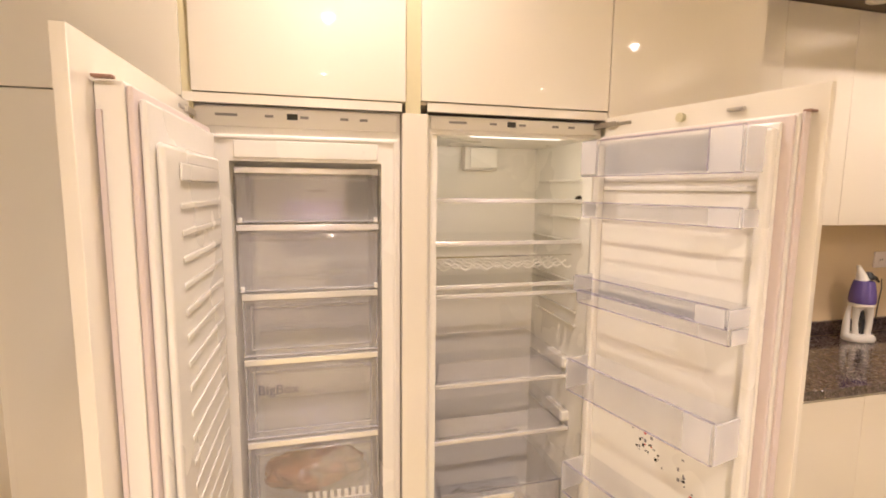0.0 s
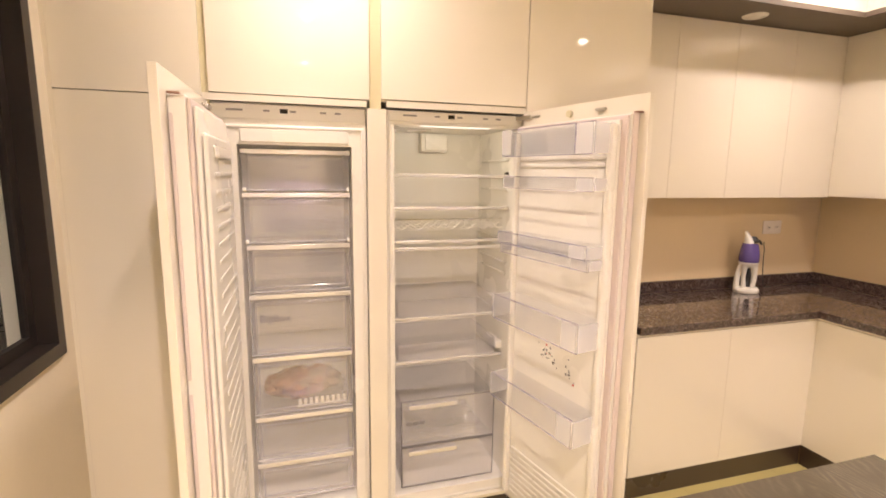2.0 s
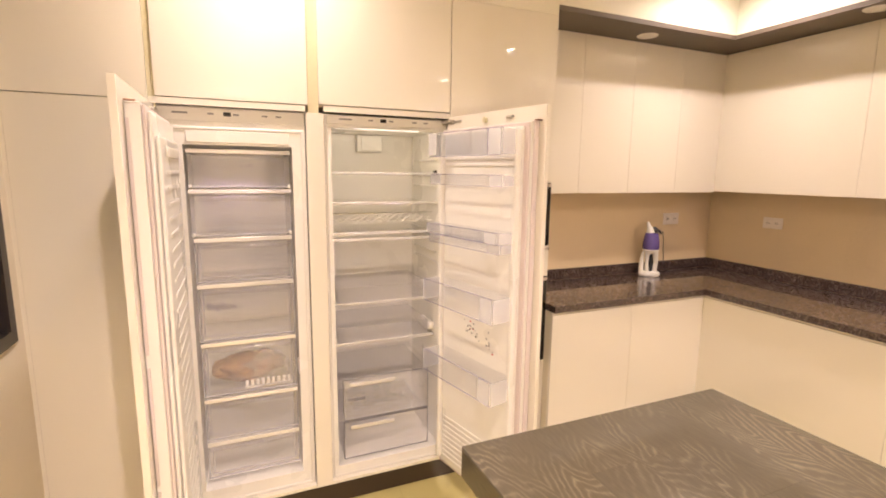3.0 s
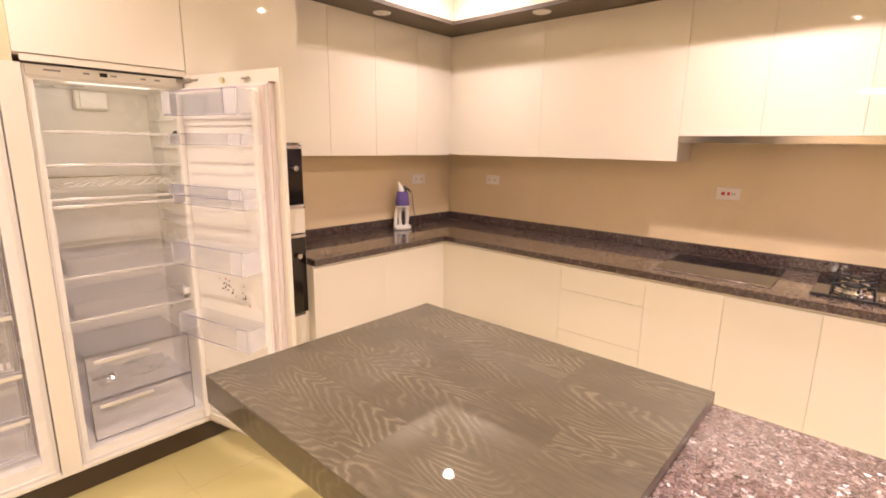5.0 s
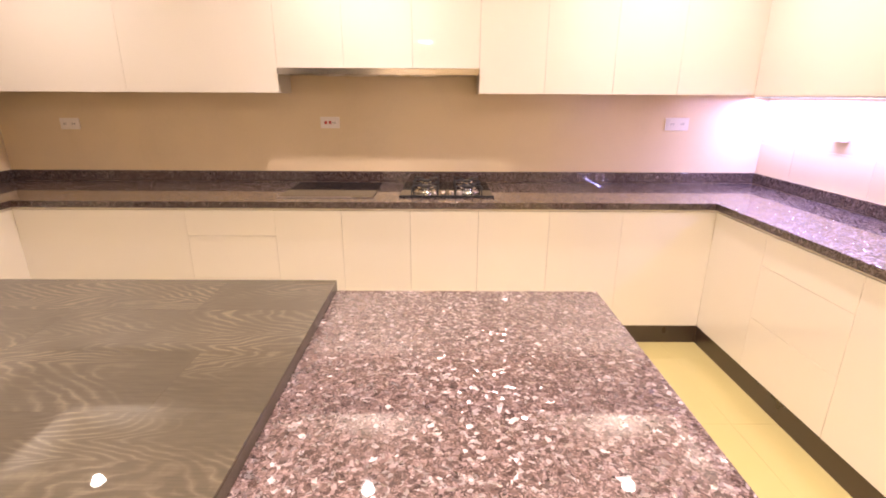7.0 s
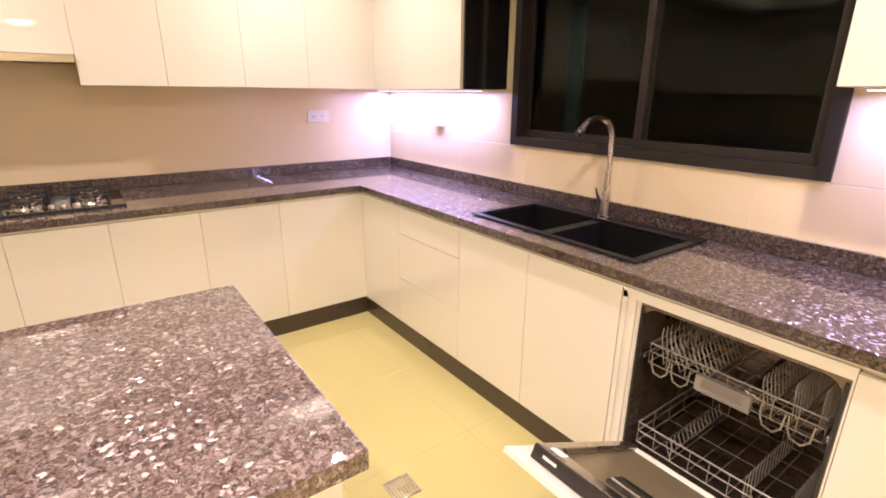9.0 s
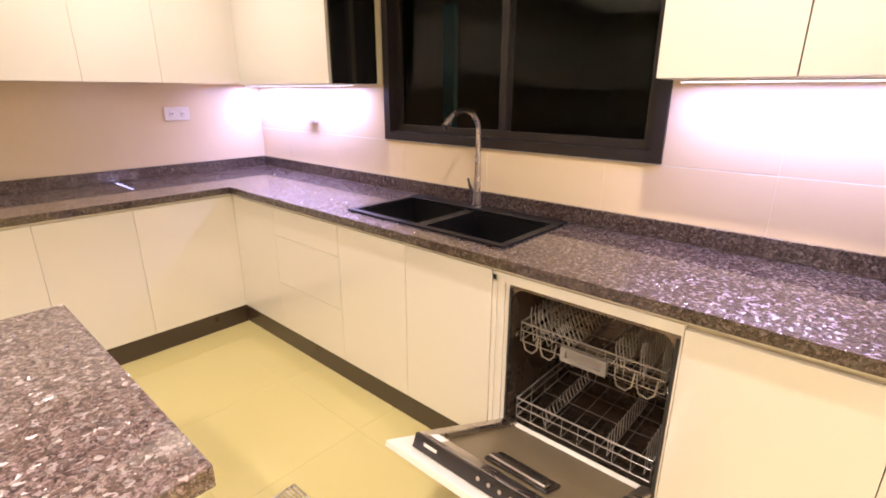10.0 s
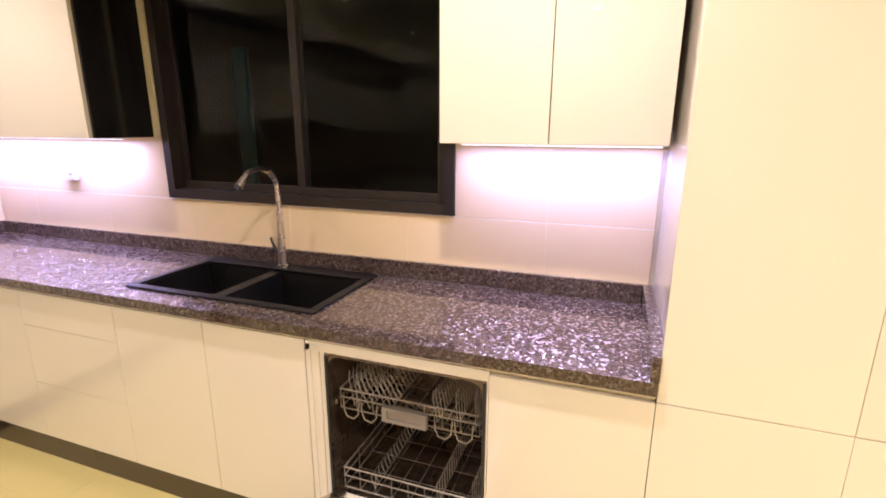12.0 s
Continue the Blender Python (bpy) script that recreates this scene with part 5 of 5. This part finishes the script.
door = part("door", bx(0.218, 0.838, -0.02, 0.612, 0.0, 0.019, 0.0015), CREAM, dw, "cream gloss panel of the half open door")
door.matrix_basis = pose(0, -2.762, 0.190, 24.5, 0, 0)
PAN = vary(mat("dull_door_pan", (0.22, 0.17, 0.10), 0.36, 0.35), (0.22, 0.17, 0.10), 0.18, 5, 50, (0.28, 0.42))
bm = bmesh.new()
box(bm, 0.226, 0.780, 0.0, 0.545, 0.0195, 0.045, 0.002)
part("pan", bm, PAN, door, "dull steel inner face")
for a in ((0.226, 0.268, 0.0, 0.545), (0.738, 0.780, 0.0, 0.545), (0.268, 0.738, 0.490, 0.545)):
    part("pan_border", bx(a[0], a[1], a[2], a[3], 0.0455, 0.066, 0.008), STEEL, door, "steel border of the door pan")
part("control_strip", bx(0.226, 0.780, 0.5455, 0.560, 0.0200, 0.064, 0.002), DARKBAR, door, "dark control strip")
for k in range(7):
    part("button", cyl(bmesh.new(), (0.33 + k * 0.035, 0.5602, 0.045), (0.33 + k * 0.035, 0.563, 0.045), 0.006, seg=14), STEEL, door)
part("marking", bx(0.690, 0.740, 0.5601, 0.5606, 0.040, 0.049), SOCKET_WHITE, door)
part("dispenser", bx(0.40, 0.61, 0.33, 0.43, 0.0455, 0.056, 0.006), DARKBAR, door, "dark detergent dispenser")
part("dispenser_lid", bx(0.41, 0.60, 0.385, 0.425, 0.0565, 0.066, 0.004), STEEL, door, "grey dispenser lid")
part("label_plate", bx(0.700, 0.745, 0.497, 0.535, 0.0662, 0.0675, 0.001), SOCKET_WHITE, door, "pale label")
part("door_edge", bx(0.781, 0.790, 0.0, 0.545, 0.0195, 0.040, 0.002), STEEL, door)


# ---- wall sockets
def socket(facing, a, z, w=0.13, h=0.075, depth=0.010, red=False, label="white double wall socket on the beige tiles"):
    s_ = thing("wall_socket", label, "socket", group="wall sockets")

    def b(a0, a1, d0, d1, q0, q1, bev=0.0):
        if facing == "west":
            return bx(EAST - d1, EAST - d0, a0, a1, q0, q1, bev)
        if facing == "south":
            return bx(a0, a1, NORTH - d1, NORTH - d0, q0, q1, bev)
        return bx(a0, a1, SOUTH + d0, SOUTH + d1, q0, q1, bev)
    part("plate", b(a - w / 2, a + w / 2, 0.0005, depth, z - h / 2, z + h / 2, 0.003), SOCKET_WHITE, s_)
    for k in (-1, 1):
        c = a + k * w * 0.22
        part("outlet", b(c - 0.018, c + 0.018, depth + 0.0003, depth + 0.002, z - 0.020, z + 0.020, 0.001), SOCKET_WHITE, s_)
        for j in (-1, 1):
            part("slot", b(c + j * 0.007 - 0.002, c + j * 0.007 + 0.002, depth + 0.0023, depth + 0.0026, z - 0.006, z + 0.006), DARKBAR, s_)
    if red:
        for k in (-1, 1):
            part("rocker", b(a + 0.012 + k * 0.014 - 0.008, a + 0.012 + k * 0.014 + 0.008, depth + 0.0027, depth + 0.005, z - 0.010, z + 0.010, 0.001), RED, s_, "small red rocker switch")
    return s_


socket("west", 1.38, 1.287)
socket("west", -0.395, 1.303, red=True, label="white wall socket with two red switches")
socket("west", -2.768, 1.303, 0.16, 0.085)
socket("south", 3.075, 1.285, 0.15, 0.085)
socket("north", 2.796, 1.285, 0.105, 0.07, 0.030, label="white raised wall socket under the lit cabinet")


# ---- handheld appliance on its stand
VIOLET = vary(mat("violet_plastic", (0.12, 0.085, 0.29), 0.15), (0.12, 0.085, 0.29), 0.08, 8, 60)
ap = thing("hand_vacuum", "white and violet handheld appliance on a charging stand", "appliance", (2.775, 1.745, TOP + 0.001))
ap.rotation_euler = (0, 0, radians(-18))
bm = lathe(bmesh.new(), [(0.001, 0.0), (0.070, 0.0), (0.074, 0.006), (0.074, 0.020), (0.066, 0.030), (0.040, 0.034), (0.001, 0.034)], seg=40)
for v in bm.verts:
    v.co.y *= 0.78
part("base", bm, WHITE_PL, ap, "white oval charging base")
part("spine", tube(bmesh.new(), [(-0.056, 0.01, 0.028), (-0.054, 0.012, 0.09), (-0.048, 0.014, 0.150), (-0.042, 0.014, 0.190)], [0.018, 0.015, 0.010, 0.004], 14), WHITE_PL, ap, "white back blade of the stand")
part("top_spout", tube(bmesh.new(), [(-0.008, 0.0, 0.303), (-0.014, 0.002, 0.325), (-0.024, 0.004, 0.355), (-0.032, 0.006, 0.378)], [0.030, 0.023, 0.013, 0.008], 18), WHITE_PL, ap, "white tapered spout")
part("leg", tube(bmesh.new(), [(0.034, -0.004, 0.030), (0.040, -0.006, 0.09), (0.038, -0.004, 0.150), (0.024, 0.0, 0.182)], [0.017, 0.015, 0.018, 0.030], 16), WHITE_PL, ap, "white front grip")
part("leg", tube(bmesh.new(), [(-0.020, -0.006, 0.030), (-0.026, -0.006, 0.09), (-0.024, -0.004, 0.150), (-0.008, 0.0, 0.182)], [0.015, 0.012, 0.016, 0.030], 16), WHITE_PL, ap, "white rear grip")
part("grip_core", tube(bmesh.new(), [(0.006, 0.004, 0.032), (0.010, 0.006, 0.10), (0.006, 0.006, 0.150)], [0.018, 0.016, 0.012], 14), IRON, ap, "dark inner grip")
part("collar", lathe(bmesh.new(), [(0.001, 0.168), (0.048, 0.172), (0.054, 0.182), (0.052, 0.190), (0.001, 0.190)], seg=32), WHITE_PL, ap, "white collar")
part("tank", lathe(bmesh.new(), [(0.001, 0.1905), (0.053, 0.1905), (0.056, 0.205), (0.054, 0.240), (0.047, 0.280), (0.041, 0.303), (0.001, 0.308)], seg=36), VIOLET, ap, "violet translucent tank")
part("head", lathe(bmesh.new(), [(0.001, 0.3085), (0.026, 0.3085), (0.027, 0.322), (0.018, 0.335), (0.012, 0.345), (0.001, 0.346)], (0.018, 0, 0), 24), IRON, ap, "black head")
part("trigger", tube(bmesh.new(), [(0.030, 0, 0.325), (0.052, -0.002, 0.318), (0.066, -0.004, 0.296)], [0.009, 0.008, 0.005], 12), IRON, ap, "black trigger")
cable = bmesh.new()
pts = [(2.838, 1.712, 1.215), (2.865, 1.725, 1.165), (2.915, 1.765, 1.075), (2.965, 1.800, 0.995), (3.000, 1.822, 0.940), (3.022, 1.832, 0.9035), (3.060, 1.815, 0.9030)]
rod(cable, pts, 0.0024, 8)
solid("power_cable", cable, IRON, "thin dark power cable hanging from the handheld appliance", "cable")

# ---- light strips under the wall cabinets beside the window
for x0, x1 in ((2.245, 3.470), (-0.23, 0.47)):
    led = thing("led_strip", "glowing cool white light strip under the wall cabinet", "lamp", group="light strips")
    part("profile", bx(x0, x1, -3.285, -3.255, 1.4805, 1.4875, 0.001), WHITE_PL, led)
    part("diffuser", bx(x0 + 0.004, x1 - 0.004, -3.281, -3.259, 1.4785, 1.4802), LED_GLOW, led, "glowing diffuser")

# ---- floor drain
drain = thing("floor_drain", "small square steel drain grate in the floor", "drain", (1.292, -2.120, 0.0))
part("frame", rim_frame(bmesh.new(), -0.055, 0.055, 0.0, -0.055, 0.055, 0.010, 0.004), STEEL, drain).matrix_basis = pose(0, 0, 0.0005, -90, 0, 0)
for k in range(7):
    part("slat", bx(-0.044, 0.044, -0.040 + k * 0.0122, -0.033 + k * 0.0122, 0.0006, 0.0035, 0.0005, 1), STEEL, drain)

# ---- wall tiles: each a thin slab with a narrow joint
def tiles(parent_name, label, along, plane, a0, a1, z_rows, width, start, material, skip=None):
    w = thing(parent_name, label, "structure", kind="structure")
    shared = {}
    for z0, z1 in z_rows:
        a = start
        while a < a1:
            p0, p1 = max(a, a0), min(a + width, a1)
            a += width
            if p1 - p0 < 0.01:
                continue
            pieces = [(p0, p1, z0, z1)]
            if skip:
                s0, s1, sz0, sz1 = skip
                if p1 > s0 and p0 < s1 and z1 > sz0 and z0 < sz1:
                    pieces = [(p0, min(p1, s0), z0, z1), (max(p0, s1), p1, z0, z1), (max(p0, s0), min(p1, s1), z0, min(z1, sz0)), (max(p0, s0), min(p1, s1), max(z0, sz1), z1)]
            for q0, q1, r0, r1 in pieces:
                if q1 - q0 < 0.008 or r1 - r0 < 0.008:
                    continue
                key = (round(q1 - q0, 4), round(r1 - r0, 4))
                if key not in shared:
                    lx, lz = key
                    bm = bx(0.0004, lx - 0.0004, -0.007, 0.0, 0.0016, lz - 0.0016, 0.0008, 1) if along == "x" else bx(0.0, 0.007, 0.0008, lx - 0.0008, 0.0008, lz - 0.0008, 0.0008, 1)
                    me = bpy.data.meshes.new("tile")
                    bm.to_mesh(me)
                    bm.free()
                    me.materials.append(material)
                    shared[key] = me
                ob = new("tile", shared[key])
                ob.location = (q0, plane, r0) if along == "x" else (plane, q0, r0)
                ob.parent = w
    return w


bm = bmesh.new()
for a in ((-0.2385, WX0 - 0.0005, 0.88, 1.494), (WX1 + 0.0005, EAST - 0.001, 0.88, 1.494), (WX0 - 0.0005, WX1 + 0.0005, 0.88, WZ0 - 0.0005)):
    box(bm, a[0], a[1], SOUTH - 0.0078, SOUTH - 0.0010, a[2], a[3])
structure("trim_grout_south", bm, GROUT, "pale grout between the wall tiles")
tiles("tiling_south", "glossy beige wall tiles with pale joints behind the sink", "x", SOUTH, -0.239, EAST, [(0.880, 1.1815), (1.1815, 1.495)], 0.60, -0.45, WALL_TILE, (WX0, WX1, WZ0, WZ1))
tiles("tiling_east", "glossy beige splashback tiles behind the hobs", "y", EAST, SOUTH, NORTH, [(0.880, 1.66)], 5.4, -3.40, WALL_TILE)
tiles("tiling_north", "glossy beige splashback tiles behind the corner worktop", "x", NORTH + 0.007, 1.657, EAST, [(0.880, 1.495)], 2.4, 1.50, WALL_TILE)

# ---- floor tiles
bm = bx(0.0005, 0.5995, 0.0005, 0.5995, -0.010, 0.0, 0.0004, 1)
tile_mesh = bpy.data.meshes.new("floor_tile")
bm.to_mesh(tile_mesh)
bm.free()
tile_mesh.materials.append(FLOOR_TILE)
for i in range(19):
    for j in range(9):
        ob = new("tile", tile_mesh)
        ob.location = (-7.68 + 0.09 + 0.6 * i, -3.50 + 0.36 + 0.6 * (j - 1), 0)
        if ob.location.x > EAST or ob.location.y > NORTH:
            bpy.data.objects.remove(ob)
            continue
        ob.parent = floor
